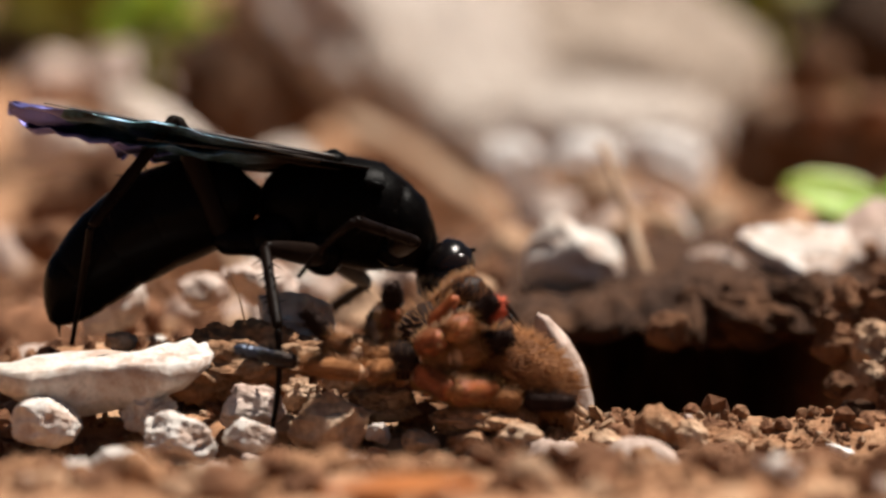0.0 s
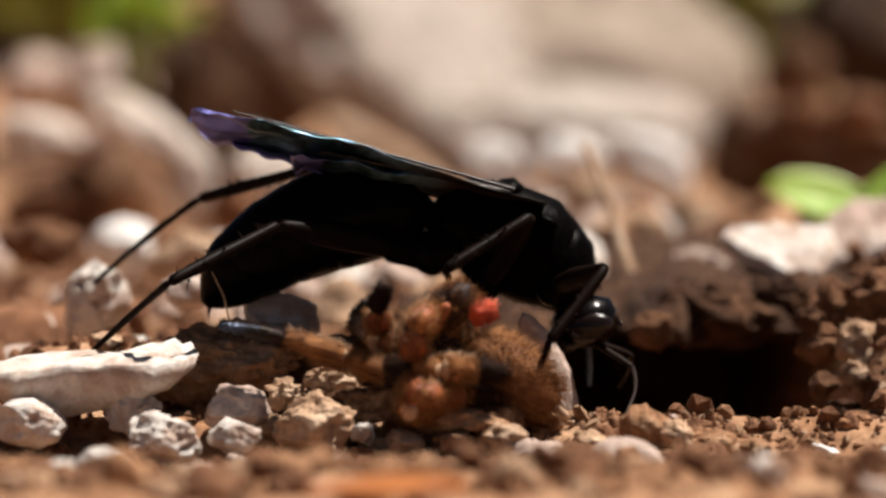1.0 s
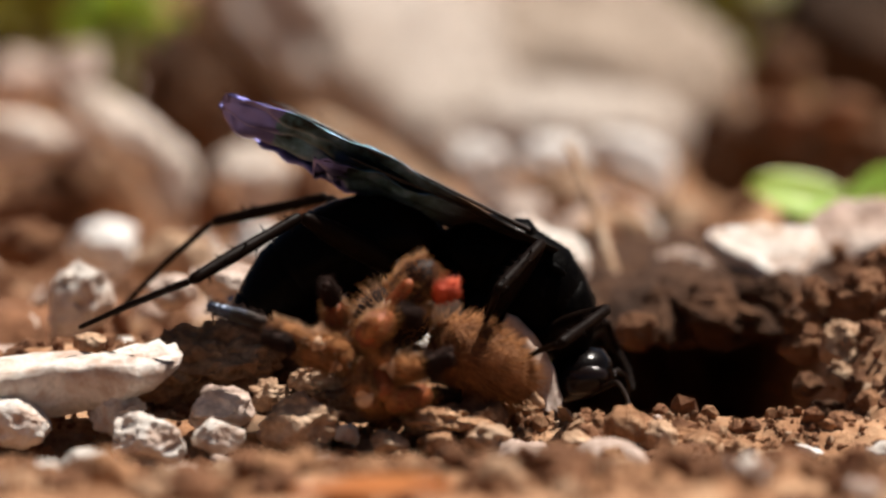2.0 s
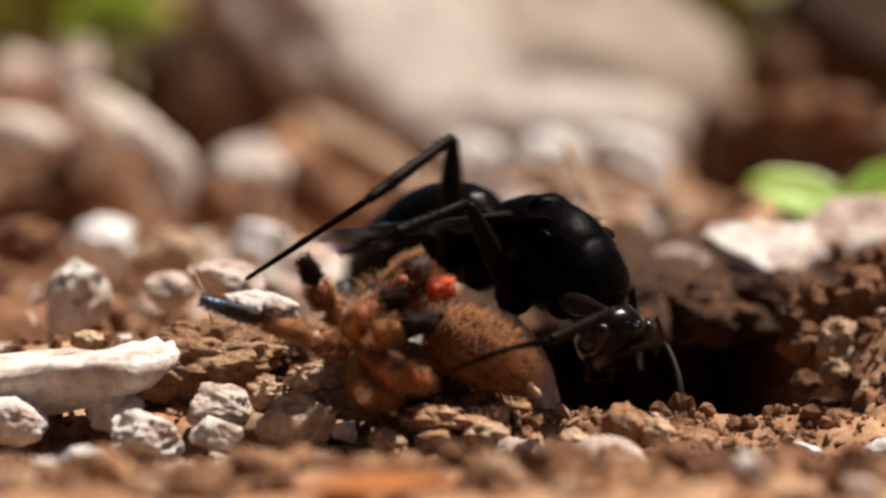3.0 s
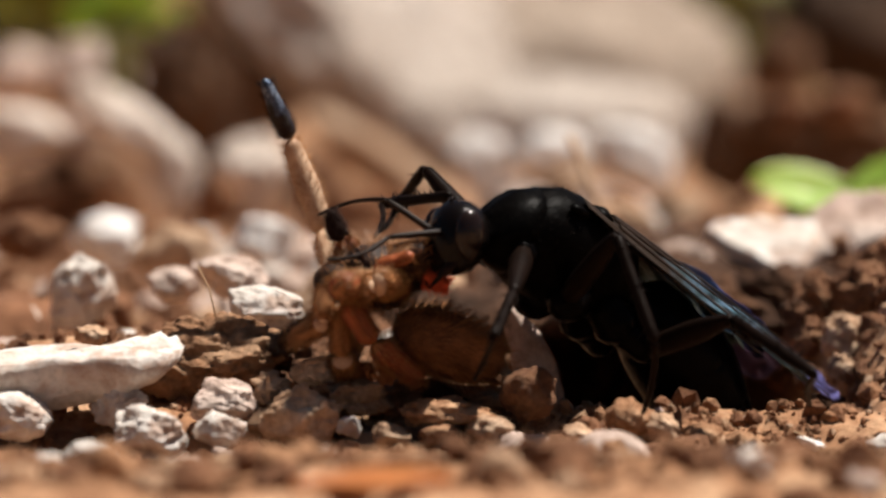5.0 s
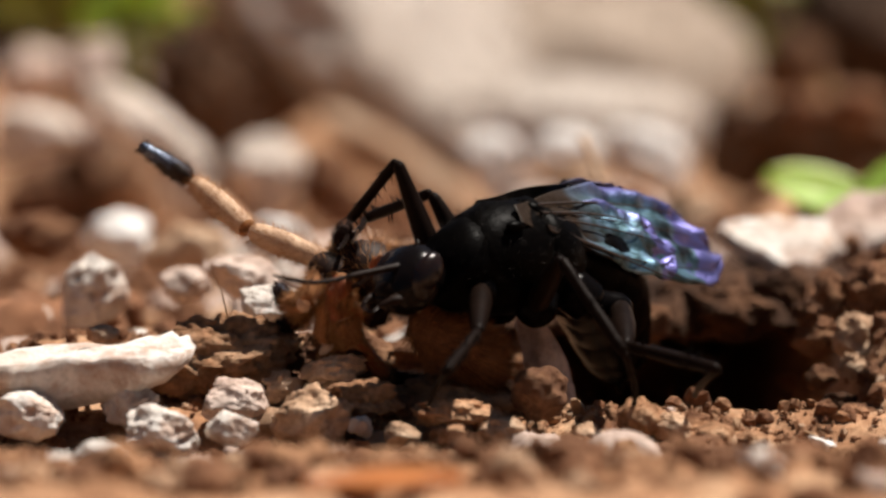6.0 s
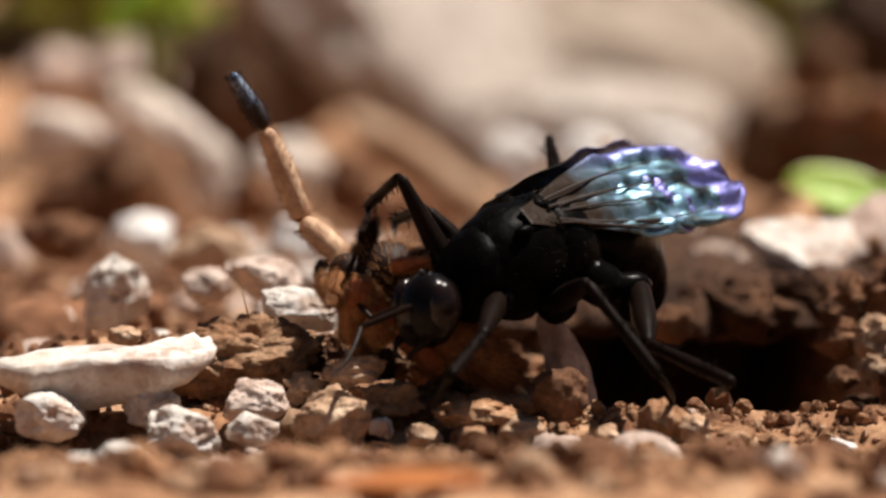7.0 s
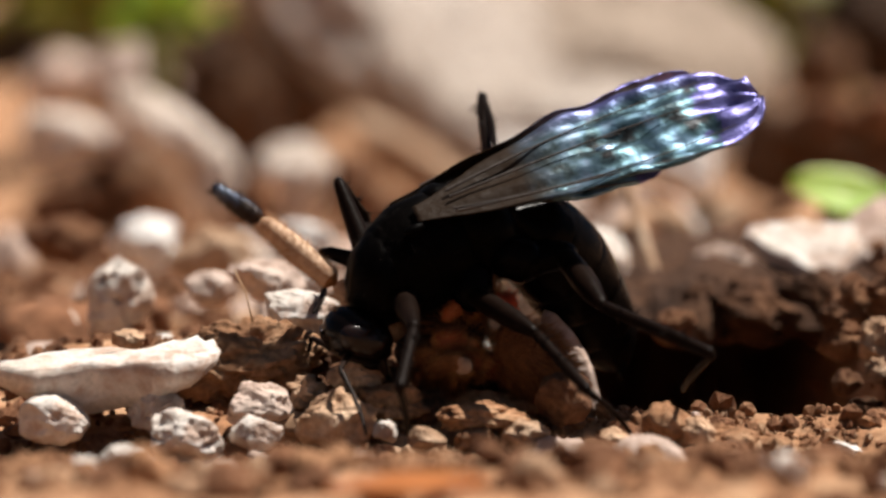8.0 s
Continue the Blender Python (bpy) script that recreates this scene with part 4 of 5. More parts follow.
dry = part("dry_leaf", leaf_mesh(9.5, 4.5, 0.1, 0.01, 5), DRY_LEAF, m=at((-9.01, -64, 1.9), 5, -2, 0))
tagged(dry, "orange-brown dry leaf lying on soil", "leaf")


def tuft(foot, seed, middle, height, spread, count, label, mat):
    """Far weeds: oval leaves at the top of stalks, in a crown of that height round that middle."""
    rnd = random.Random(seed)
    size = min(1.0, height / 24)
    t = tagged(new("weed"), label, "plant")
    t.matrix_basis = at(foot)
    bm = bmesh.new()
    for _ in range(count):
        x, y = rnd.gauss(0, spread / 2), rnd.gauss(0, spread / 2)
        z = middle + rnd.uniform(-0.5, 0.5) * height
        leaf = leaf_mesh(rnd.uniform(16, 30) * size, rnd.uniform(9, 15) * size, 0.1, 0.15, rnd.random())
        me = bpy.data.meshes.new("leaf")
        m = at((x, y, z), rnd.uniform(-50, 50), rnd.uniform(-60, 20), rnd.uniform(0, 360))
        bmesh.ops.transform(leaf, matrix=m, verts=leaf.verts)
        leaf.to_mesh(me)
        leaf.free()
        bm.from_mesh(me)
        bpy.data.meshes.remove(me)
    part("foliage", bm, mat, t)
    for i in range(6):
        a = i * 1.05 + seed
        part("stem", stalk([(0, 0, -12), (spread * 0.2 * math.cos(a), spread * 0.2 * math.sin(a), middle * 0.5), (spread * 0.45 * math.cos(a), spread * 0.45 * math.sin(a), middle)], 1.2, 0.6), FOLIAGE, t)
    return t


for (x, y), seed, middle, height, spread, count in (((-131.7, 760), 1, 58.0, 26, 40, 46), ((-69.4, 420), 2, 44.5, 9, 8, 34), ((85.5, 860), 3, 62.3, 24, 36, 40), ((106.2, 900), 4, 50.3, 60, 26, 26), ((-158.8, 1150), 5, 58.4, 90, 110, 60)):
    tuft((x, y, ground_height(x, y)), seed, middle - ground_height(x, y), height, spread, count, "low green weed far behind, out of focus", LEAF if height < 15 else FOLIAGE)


# ---- pebbles and crumbs lying about ----
def scatter():
    rnd = random.Random(77)
    kinds = []
    for i in range(10):
        bm = stone_mesh((1, 1, 1), 200 + i, 0.5, 8, 0.3, 3)
        me = bpy.data.meshes.new("pebble")
        for f in bm.faces:
            f.smooth = True
        bm.to_mesh(me)
        bm.free()
        kinds.append(me)
    mats = (SOIL, SOIL, CLOD, CLOD, TAN, TAN, TAN, CHALK, PINK)
    meshes = {}
    for i in range(400):
        if i >= 330:
            x, y = rnd.uniform(-32, 32), rnd.uniform(-64, -12)
            size = rnd.uniform(1.6, 3.8)
        elif i < 200:
            x, y = rnd.uniform(-38, 40), rnd.uniform(-60, 26)
            size = rnd.choice((1.0, 1.4, 1.8, 2.3, 2.9, 3.6)) * (1.15 if y < -20 else 1.0 if y < 0 else 0.8)
        else:
            y = rnd.uniform(26, 260)
            x = rnd.uniform(-1, 1) * (38 + y * 0.16)
            size = rnd.uniform(2.5, 9.0) * (1 + y / 300)
        if (-9 < x < 9 and -2 < y < 14) or (5 < x < 48 and 1 < y < 46):
            continue
        mat = rnd.choice(mats if i < 200 else (SOIL, CLOD, CLOD, TAN) if i >= 330 else (CLOD, TAN, TAN, PINK, PINK, CHALK))
        key = (rnd.randrange(10), mat.name)
        if key not in meshes:
            me = kinds[key[0]].copy()
            me.materials.append(mat)
            meshes[key] = me
        ob = new("pebble", meshes[key])
        sx, sy, sz = size * rnd.uniform(0.8, 1.4), size * rnd.uniform(0.8, 1.2), size * rnd.uniform(0.6, 1.0)
        ob.matrix_basis = at((x, y, ground_height(x, y) + sz * 0.12), rnd.uniform(0, 360) * 0.1, rnd.uniform(-20, 20), rnd.uniform(0, 360)) @ Matrix.Diagonal((sx, sy, sz, 1))
        word = {"red_brown_soil": "light brown soil", "crumbly_clod": "brown soil", "tan_stone": "tan stone", "white_limestone": "white limestone", "pinkish_stone": "pinkish stone"}[mat.name]
        tagged(ob, "small " + word + " pebble lying on bare soil", "pebble", "pebbles on the soil")


scatter()


def crumbs(name, count, xr, yr, sizes, mat, seed, label):
    """Uncounted soil crumbs: one mesh of small broken lumps."""
    rnd = random.Random(seed)
    bm = stone_mesh((1, 1, 1), seed, 0.35, 4, 0, 1)
    bm.verts.ensure_lookup_table()
    base = np.array([v.co for v in bm.verts]) / MM
    tris = np.array([[v.index for v in f.verts] for f in bm.faces])
    bm.free()
    vs, fs = [], []
    for i in range(count):
        y = rnd.uniform(*yr)
        x = rnd.uniform(*xr) * (1 + max(0, y) / 260)
        s = rnd.choice(sizes) * rnd.uniform(0.7, 1.3)
        r = np.array(Euler((rnd.uniform(0, 6), rnd.uniform(0, 6), rnd.uniform(0, 6))).to_matrix())
        q = (base * np.array([s * rnd.uniform(0.7, 1.3), s, s * rnd.uniform(0.6, 1.0)])) @ r.T
        vs.append((q + np.array([x, y, ground_height(x, y) + s * 0.2])) * MM)
        fs.append(tris + i * len(base))
    me = bpy.data.meshes.new(name)
    me.from_pydata(np.concatenate(vs).tolist(), [], np.concatenate(fs).tolist())
    me.materials.append(mat)
    return tagged(new(name, me), label, "soil", kind="stuff")


crumbs("soil_crumbs", 3600, (-38, 38), (-60, 40), (0.25, 0.3, 0.4, 0.5, 0.7, 1.1, 1.9), CLOD, 301, "loose red-brown soil crumbs strewn over the ground")
crumbs("fine_crumbs", 1300, (-14, 30), (-16, 3), (0.2, 0.25, 0.3, 0.4, 0.6, 1.2), SOIL, 304, "fine light brown crumbs of soil beside the spider")
crumbs("stone_grit", 1500, (-38, 38), (-45, 60), (0.3, 0.4, 0.6, 0.9), TAN, 302, "loose tan grit strewn over the ground")
crumbs("far_crumbs", 2500, (-40, 40), (40, 420), (1.0, 1.6, 2.4, 4.0), CLOD, 303, "lumps of brown soil strewn behind")

for i, (a, b, r) in enumerate((((-3.6, -3, -2.82), (-3.24, 0, -0.31), 0.12), ((-18.81, 8, 7.26), (-20.41, 9, 11.57), 0.08), ((-5.49, -4, -1.6), (-8.72, 0, -0.67), 0.1), ((28.45, -6, -1.83), (27.26, -4, -0.8), 0.14))):
    mid = [(p + q) / 2 + 0.2 for p, q in zip(a, b)]
    tagged(part("straw", stalk([a, mid, b], r, r * 0.6, 6), STRAW), "thin dry pale straw on soil", "straw")

BALL = stone("rolling_clod", "round brown clod of soil nudged aside by the spider", (6.77, -3, 1.62), (4.31, 4.21, 4.92), CLOD, 91, rough=0.2, category="clod")


# ---- movement ----
POSES = {}


def key(thing, t, **values):
    """Notes what is given of a thing's pose at t seconds; the rest glides on."""
    for name, v in values.items():
        flat = [float(c) for q in v for c in (q if isinstance(q, (tuple, list)) else (q,))]
        POSES.setdefault((thing, name), []).append((t, flat))


def value(thing, name, t):
    """The noted pose at t: smooth from key to key, with no overshoot."""
    rows = sorted(POSES[thing, name])
    if t <= rows[0][0]:
        return rows[0][1]
    if t >= rows[-1][0]:
        return rows[-1][1]
    i = max(k for k in range(len(rows) - 1) if rows[k][0] <= t)
    (t0, a), (t1, b) = rows[i], rows[i + 1]
    h = t1 - t0
    s = (t - t0) / h
    out = []
    for c in range(len(a)):
        d = (b[c] - a[c]) / h

        def slope(j):
            if j <= 0 or j >= len(rows) - 1:
                return 0.0
            p = (rows[j][1][c] - rows[j - 1][1][c]) / (rows[j][0] - rows[j - 1][0])
            q = (rows[j + 1][1][c] - rows[j][1][c]) / (rows[j + 1][0] - rows[j][0])
            return 0.0 if p * q <= 0 else 2 * p * q / (p + q)
        m0, m1 = slope(i), slope(i + 1)
        out.append((2 * s ** 3 - 3 * s * s + 1) * a[c] + (s ** 3 - 2 * s * s + s) * h * m0 + (3 * s * s - 2 * s ** 3) * b[c] + (s ** 3 - s * s) * h * m1)
    return out


TIMES = [round(i * 0.1, 1) for i in range(81)]


def chain(start, lengths, targets, outward, signs=(1, 1, -1)):
    """Joints of a limb in the world (mm): each segment keeps its length, heads for its target (x, z) and takes up the rest in depth."""
    joints = [Vector(start)]
    for k, length in enumerate(lengths):
        p = joints[-1]
        dx, dz = targets[2 * k] - p.x, targets[2 * k + 1] - p.z
        depth = math.sqrt(max(0.0, length * length - dx * dx - dz * dz)) * signs[k] * math.tanh(outward * 5)
        v = Vector((dx, depth, dz))
        if v.length < 0.01:
            v = Vector((0, outward, -1))
        joints.append(p + v.normalized() * length)
    return joints


class Limb:
    """Rows for the rigid segments of one limb, in the space of the thing that carries it, with no twist from row to row."""

    def __init__(self, parts):
        self.parts, self.turns, self.rows = parts, [None] * len(parts), [[] for _ in parts]

    def add(self, t, carrier, joints):
        back = carrier.inverted()
        local = [back @ (j * MM) for j in joints]
        for i, (a, b) in enumerate(zip(local, local[1:])):
            d = (b - a).normalized()
            if self.turns[i] is None:
                self.turns[i] = d.to_track_quat("X", "Z")
            else:
                old = self.turns[i] @ Vector((1, 0, 0))
                self.turns[i] = old.rotation_difference(d) @ self.turns[i]
            self.rows[i].append((t, Matrix.LocRotScale(a, self.turns[i], None)))

    def settle(self):
        for ob, rows in zip(self.parts, self.rows):
            walk(ob, rows)


def rest_targets(carrier, hip, side, lengths):
    """An idle leg, knee out and foot down."""
    h = Vector(hip)
    pts = [h + Vector((0.5, side * 5, 4)), h + Vector((-1, side * 9, -3)), h + Vector((-2, side * 11, -9))]
    out = []
    for p in pts:
        q = carrier @ (p * MM) / MM
        out += [q.x, q.z]
    return out


def move_wasp():
    limbs = {k: Limb([WASP[k + c] for c in "abc"]) for k in WASP_LEGS}
    feelers = {k: Limb([WASP["scape" + k], WASP["flag" + k]]) for k in "RL"}
    rows = {k: [] for k in ("body", "head", "gaster0", "gaster1", "gaster2", "gaster3", "gaster4", "fwR", "fwL", "hwR", "hwL")}
    for t in TIMES:
        body = at(value("wasp", "place", t), *value("wasp", "turn", t))
        rows["body"].append((t, body))
        hp, hy, hr = value("wasp", "head", t)
        head = at((7.2, 0, -1.6), hr, hp, hy) @ at((2.1, 0, -0.7))
        rows["head"].append((t, head))
        gp, gy, bend = value("wasp", "gaster", t)
        link = at((-7.7, 0, -0.5), 0, gp, gy)
        for i, length in enumerate(GASTER_LENGTHS):
            rows["gaster%d" % i].append((t, link))
            link = link @ at((-length, 0, 0), 0, bend / 4, 0)
        roll, pitch, yaw, swing = value("wasp", "wings", t)
        for side, k in ((-1, "R"), (1, "L")):
            lift = 0.25 if side < 0 else 0.0
            rows["fw" + k].append((t, at((0.8, side * 3.0, 3.7 + lift), -side * roll, pitch, swing - side * yaw)))
            rows["hw" + k].append((t, at((-1.4, side * 2.6, 3.1 + lift), -side * roll, pitch - 3, swing - side * (yaw + 4))))
        for k, (hip, lengths, r) in WASP_LEGS.items():
            side = -1 if k[0] == "R" else 1
            start = body @ (Vector(hip) * MM) / MM
            out = (body.to_3x3() @ Vector((0, side, 0))).y
            aim = value("wasp", k, t) if ("wasp", k) in POSES else rest_targets(body, hip, side, lengths)
            limbs[k].add(t, body, chain(start, lengths, aim, out))
        for side, k in ((-1, "R"), (1, "L")):
            m = body @ head
            start = m @ (Vector((1.8, side * 0.7, 0.4)) * MM) / MM
            aim = value("wasp", "feeler" + k, t)
            out = (body.to_3x3() @ Vector((0, side, 0))).y
            feelers[k].add(t, body, chain(start, (4.6, 7.6), aim, out))
    for k, r in rows.items():
        walk(WASP[k], r)
    for one in (*limbs.values(), *feelers.values()):
        one.settle()


def move_spider():
    limbs = {k: Limb([SPIDER[k + c] for c in "abc"]) for k in SPIDER_LEGS}
    body_rows, sac_rows = [], []
    for t in TIMES:
        body = at(value("spider", "place", t), *value("spider", "turn", t))
        body_rows.append((t, body))
        x, y, z, a = value("spider", "sac", t)
        sac_rows.append((t, body.inverted() @ at((x, y, z), 0, a, 0)))
        for k, (base, lengths, r) in SPIDER_LEGS.items():
            start = body @ (Vector(base) * MM) / MM
            limbs[k].add(t, body, chain(start, lengths, value("spider", k, t), -1.0 if base[1] < 0 else 1.0, (1, 1, 1) if k == "Z" else (1, -1, -1)))
    walk(SPIDER["body"], body_rows)
    walk(SPIDER["abdomen"], sac_rows)
    for one in limbs.values():
        one.settle()


def motions():
    key("wasp", 0, place=(-10.40, 13, 16.40), turn=(0, 13, 0), head=(25, 0, 0), gaster=(-20, 0, -50), wings=(-8, -3, 4, 0))
    key("wasp", 0.5, place=(-0.23, 13, 15.13), turn=(0, 17, 0), head=(45, 0, 0), gaster=(-30, 0, -24), wings=(-10, -8, 4, 0))
    key("wasp", 1, place=(4.79, 13, 13.81), turn=(0, 24, 0), head=(55, 0, 0), gaster=(-24, 0, -46), wings=(-12, -9, 6, 0))
    key("wasp", 1.5, place=(6.42, 13, 10.37), turn=(0, 36, 0), head=(45, 0, 0), gaster=(-34, 0, -70), wings=(-18, -8, 8, 0))
    key("wasp", 2.2, place=(6.46, 13, 10.50), turn=(0, 32, 0), head=(45, 0, 0), gaster=(-34, 0, -66), wings=(-18, -8, 8, 0))
    key("wasp", 2.8, place=(6.92, 12.5, 12.54), turn=(0, 20, -14), head=(45, 0, 0), gaster=(-22, 0, -45), wings=(-12, -6, 8, 0))
    key("wasp", 3.0, place=(9.58, 12, 12.52), turn=(0, 20, -50), head=(40, 0, 0), gaster=(-20, 0, -40), wings=(-10, -26, 2, 0))
    key("wasp", 3.2, place=(10.66, 11, 11.39), turn=(0, 14, -92), head=(30, 0, 0), gaster=(-16, 0, -30), wings=(0, -18, 4, 0))
    key("wasp", 3.5, place=(15.5, 8, 11.3), turn=(0, -30, -130), head=(4, 0, 0), gaster=(-8, 0, -26), wings=(14, -8, 6, 0))
    key("wasp", 4, place=(12.73, 5, 10.74), turn=(0, -33, -150), head=(20, 0, 0), gaster=(-4, 0, -26), wings=(14, -4, 6, 0))
    key("wasp", 4.5, place=(12.12, 4, 12.78), turn=(0, -42, -162), head=(20, 0, 0), gaster=(-2, 0, -24), wings=(14, -4, 6, 0))
    key("wasp", 5.2, place=(7.44, 2, 13.28), turn=(0, -18, -145), head=(25, 0, 0), gaster=(-20, 0, -40), wings=(34, -10, 8, 10))
    key("wasp", 5.8, place=(3.7, 2, 12.5), turn=(0, 2, -142), head=(-30, 0, 0), gaster=(-16, 38, -40), wings=(54, -13, 8, 22))
    key("wasp", 6, place=(3.7, 2, 12.5), turn=(0, 2, -142), head=(-30, 0, 0), gaster=(-16, 38, -40), wings=(54, -13, 8, 22))
    key("wasp", 6.5, place=(3.0, 2, 11.1), turn=(0, 6, -142), head=(-20, 0, 0), gaster=(-12, 38, -40), wings=(56, -7, 10, 26))
    key("wasp", 7, place=(3.1, 2, 12.6), turn=(0, 12, -142), head=(-12, 0, 0), gaster=(-12, 40, -36), wings=(46, -10, 10, 22))
    key("wasp", 7.4, place=(-3.2, 2, 12.7), turn=(0, 32, -140), head=(36, 0, 0), gaster=(-34, 38, -40), wings=(43, -7, 5, 4))
    key("wasp", 7.5, place=(-2.0, 2, 12.7), turn=(0, 33, -142), head=(40, 0, 0), gaster=(-34, 40, -40), wings=(42, -6, 4, 2))
    key("wasp", 7.6, place=(-2.2, 2, 13.6), turn=(0, 22, -150), head=(42, 0, 0), gaster=(-36, 45, -40), wings=(41, -6, 6, 2))
    key("wasp", 7.8, place=(-2.4, 2, 13.4), turn=(0, 20, -156), head=(44, 0, 0), gaster=(-38, 50, -40), wings=(39, -8, 9, 0))
    key("wasp", 8, place=(-4.3, 2, 13.4), turn=(0, 24, -158), head=(45, 0, 0), gaster=(-40, 50, -40), wings=(38, -8, 10, 0))
    key("wasp", 0, R3=((-24.64, 24.41), (-31.19, 15.35), (-33.57, 5.32)), L3=((-23.26, 18.61), (-30.73, 13.02), (-36.36, 7.89)), R2=((-16.76, 13.96), (-15.28, 7.9), (-15.86, -0.74)), R1=((-4.67, 14.43), (-9.31, 16.29), (-13.97, 11.63)))
    key("wasp", 0, L1=((0.45, 7.92), (2.78, 4.19), (4.64, 1.39)), L2=((-9.32, 9.77), (-13.05, 6.97), (-13.05, 4.17)), feelerR=((2.77, 7.92), (6.5, 1.39)), feelerL=((2.31, 8.85), (5.57, 2.32)))
    key("wasp", 0.5, R3=((-18.58, 20.37), (-25.82, 13.63), (-31.45, 4.67)), L3=((-20.45, 18.75), (-29.77, 15.26), (-37.74, 6.86)), R2=((0.83, 18.52), (-2.88, 16.34), (-3.35, 11.08)), R1=((5.67, 15.5), (5.45, 6.66), (7.69, 0.83)))
    key("wasp", 0.5, L1=((7.44, 8.06), (7.91, 5.26), (7.92, 0.6)), L2=((-3.72, 11.78), (-4.65, 8.05), (-3.72, 4.32)), feelerR=((10, 8.06), (9.78, 1.54)), feelerL=((10.23, 7.13), (10.24, 2)))
    key("wasp", 1, R3=((-14.56, 15.59), (-22.71, 11.4), (-30.19, 4.87)), L3=((-12.7, 19.91), (-22.93, 17.12), (-34.14, 8.09)), R2=((5.79, 16.38), (-1.09, 12.34), (-0.62, 7.91)), R1=((11.65, 12.3), (7.05, 6.75), (5.99, 1.39)))
    key("wasp", 1, feelerR=((14.27, 3.72), (13.35, 0.46)), feelerL=((14.5, 4.19), (13.81, 0.69)))
    key("wasp", 1.5, R3=((-10.88, 16.17), (-20.88, 11.29), (-30.68, 5.42)), L3=((-10.87, 17.66), (-21.8, 15.48), (-30.91, 5.7)), R2=((8.08, 14.08), (2.13, 11.76), (0.04, 6.63)), R1=((13.2, 9.43), (8.65, 6.87), (5.63, 3.37)))
    key("wasp", 1.5, L1=((13.3, 6.17), (13.77, 3.37), (14.25, 0.57)), L2=((4.93, 8.03), (3.07, 5.23), (3.07, 1.97)), feelerR=((13.78, 1.97), (13.32, -0.37)), feelerL=((14.24, 2.44), (14.25, -0.13)))
    key("wasp", 2.8, R3=((-12.68, 16.88), (-17.8, 12.93), (-22.92, 10.6)), L3=((-8.5, 17.11), (-16.86, 14.33), (-27.12, 7.81)), R2=((7.3, 15.49), (5.91, 9.67), (4.75, 5.94)), R1=((12.88, 8.74), (9.17, 6.41), (5.45, 5.01)))
    key("wasp", 2.8, L1=((15.21, 7.81), (17.08, 4.08), (18.72, 0.34)), feelerR=((16.15, 5.01), (18.49, 1.28)), feelerL=((16.62, 5.01), (18.95, 1.28)))
    key("wasp", 3.0, R2=((2.17, 17.17), (-3.77, 14.99), (-8.42, 12.9)), R3=((1.1, 23.11), (-6.1, 17.31), (-16.8, 10.34)), L3=((8.07, 14.99), (6.22, 9.64), (5.06, 5.91)), R1=((13.06, 8.71), (8.32, 7.07), (0.41, 4.6)))
    key("wasp", 3.0, L1=((16.22, 9.64), (17.16, 5.91), (17.17, 2.18)), L2=((13.2, 8.71), (14.14, 4.98), (15.08, 0.77)), feelerR=((18.09, 5.91), (19.04, 0.31)), feelerL=((17.62, 7.77), (18.1, 4.04)))
    key("wasp", 3.2, R2=((2.12, 16.84), (-2.9, 14.98), (-6.61, 13.58)), L3=((14.78, 7.76), (17.11, 4.97), (16.42, 0.3)), R3=((1.84, 22.64), (-6.15, 16.14), (-16.85, 10.33)), R1=((7.56, 15.91), (5.24, 11.96), (4.78, 7.3)))
    key("wasp", 3.2, L1=((11.98, 8.7), (10.59, 6.83), (9.66, 4.97)), L2=((19.43, 5.9), (19.67, 3.57), (19.92, 0.3)), feelerR=((10.11, 15.21), (5.47, 14.28)), feelerL=((11.97, 13.35), (8.26, 9.63)))
    key("wasp", 3.5, R3=((12.62, 21.02), (9.99, 16.62), (10.46, 14.31)), R1=((0.74, 19.12), (-5.74, 15.23), (-17.23, 9.58)), R2=((12.34, 20.6), (9.4, 17.6), (8.0, 14.6)), L1=((7.69, 12.45), (5.61, 8.28), (4.91, 3.87)))
    key("wasp", 3.5, L2=((16.04, 5.96), (16.74, 3.17), (16.52, -0.32)), L3=((20.91, 5.49), (21.38, 2.24), (21.16, -0.32)), feelerR=((4.44, 13.61), (-1.11, 12.45)), feelerL=((7.69, 11.53), (4.91, 7.82)))
    key("wasp", 4, R3=((12.07, 19.8), (10.34, 16.14), (10.34, 13.86)), R1=((1.42, 18.07), (-4.3, 15.32), (-5.44, 14.31)), R2=((2.56, 15.23), (-1.1, 14.77), (-4.3, 14.77)), L1=((5.31, 9.73), (4.4, 7.9), (3.48, 5.6)))
    key("wasp", 4, L2=((12.41, 9.96), (11.73, 6.06), (9.9, 2.38)), L3=((25, 9.96), (29.14, 5.6), (33.99, -0.6)), feelerR=((2.56, 13.86), (-1.1, 14.77)), feelerL=((3.02, 12.02), (5.31, 10.65)))
    key("wasp", 4.5, R3=((9.84, 18.25), (8.02, 15.06), (8.02, 13.24)), R2=((0.73, 19.39), (-3.37, 16.66), (-4.28, 14.15)), R1=((0.73, 18.25), (-2, 15.97), (-3.83, 14.6)), L1=((6.2, 11.41), (4.84, 8.44), (3.47, 5.01)))
    key("wasp", 4.5, L2=((14.94, 15.06), (16.97, 6.98), (15.8, 0.8)), L3=((25.45, 9.22), (29.94, 4.55), (32.93, 0.66)), feelerR=((-2, 18.8), (-10.2, 18.71)), feelerL=((-1.09, 15.06), (-4.28, 13.24)))
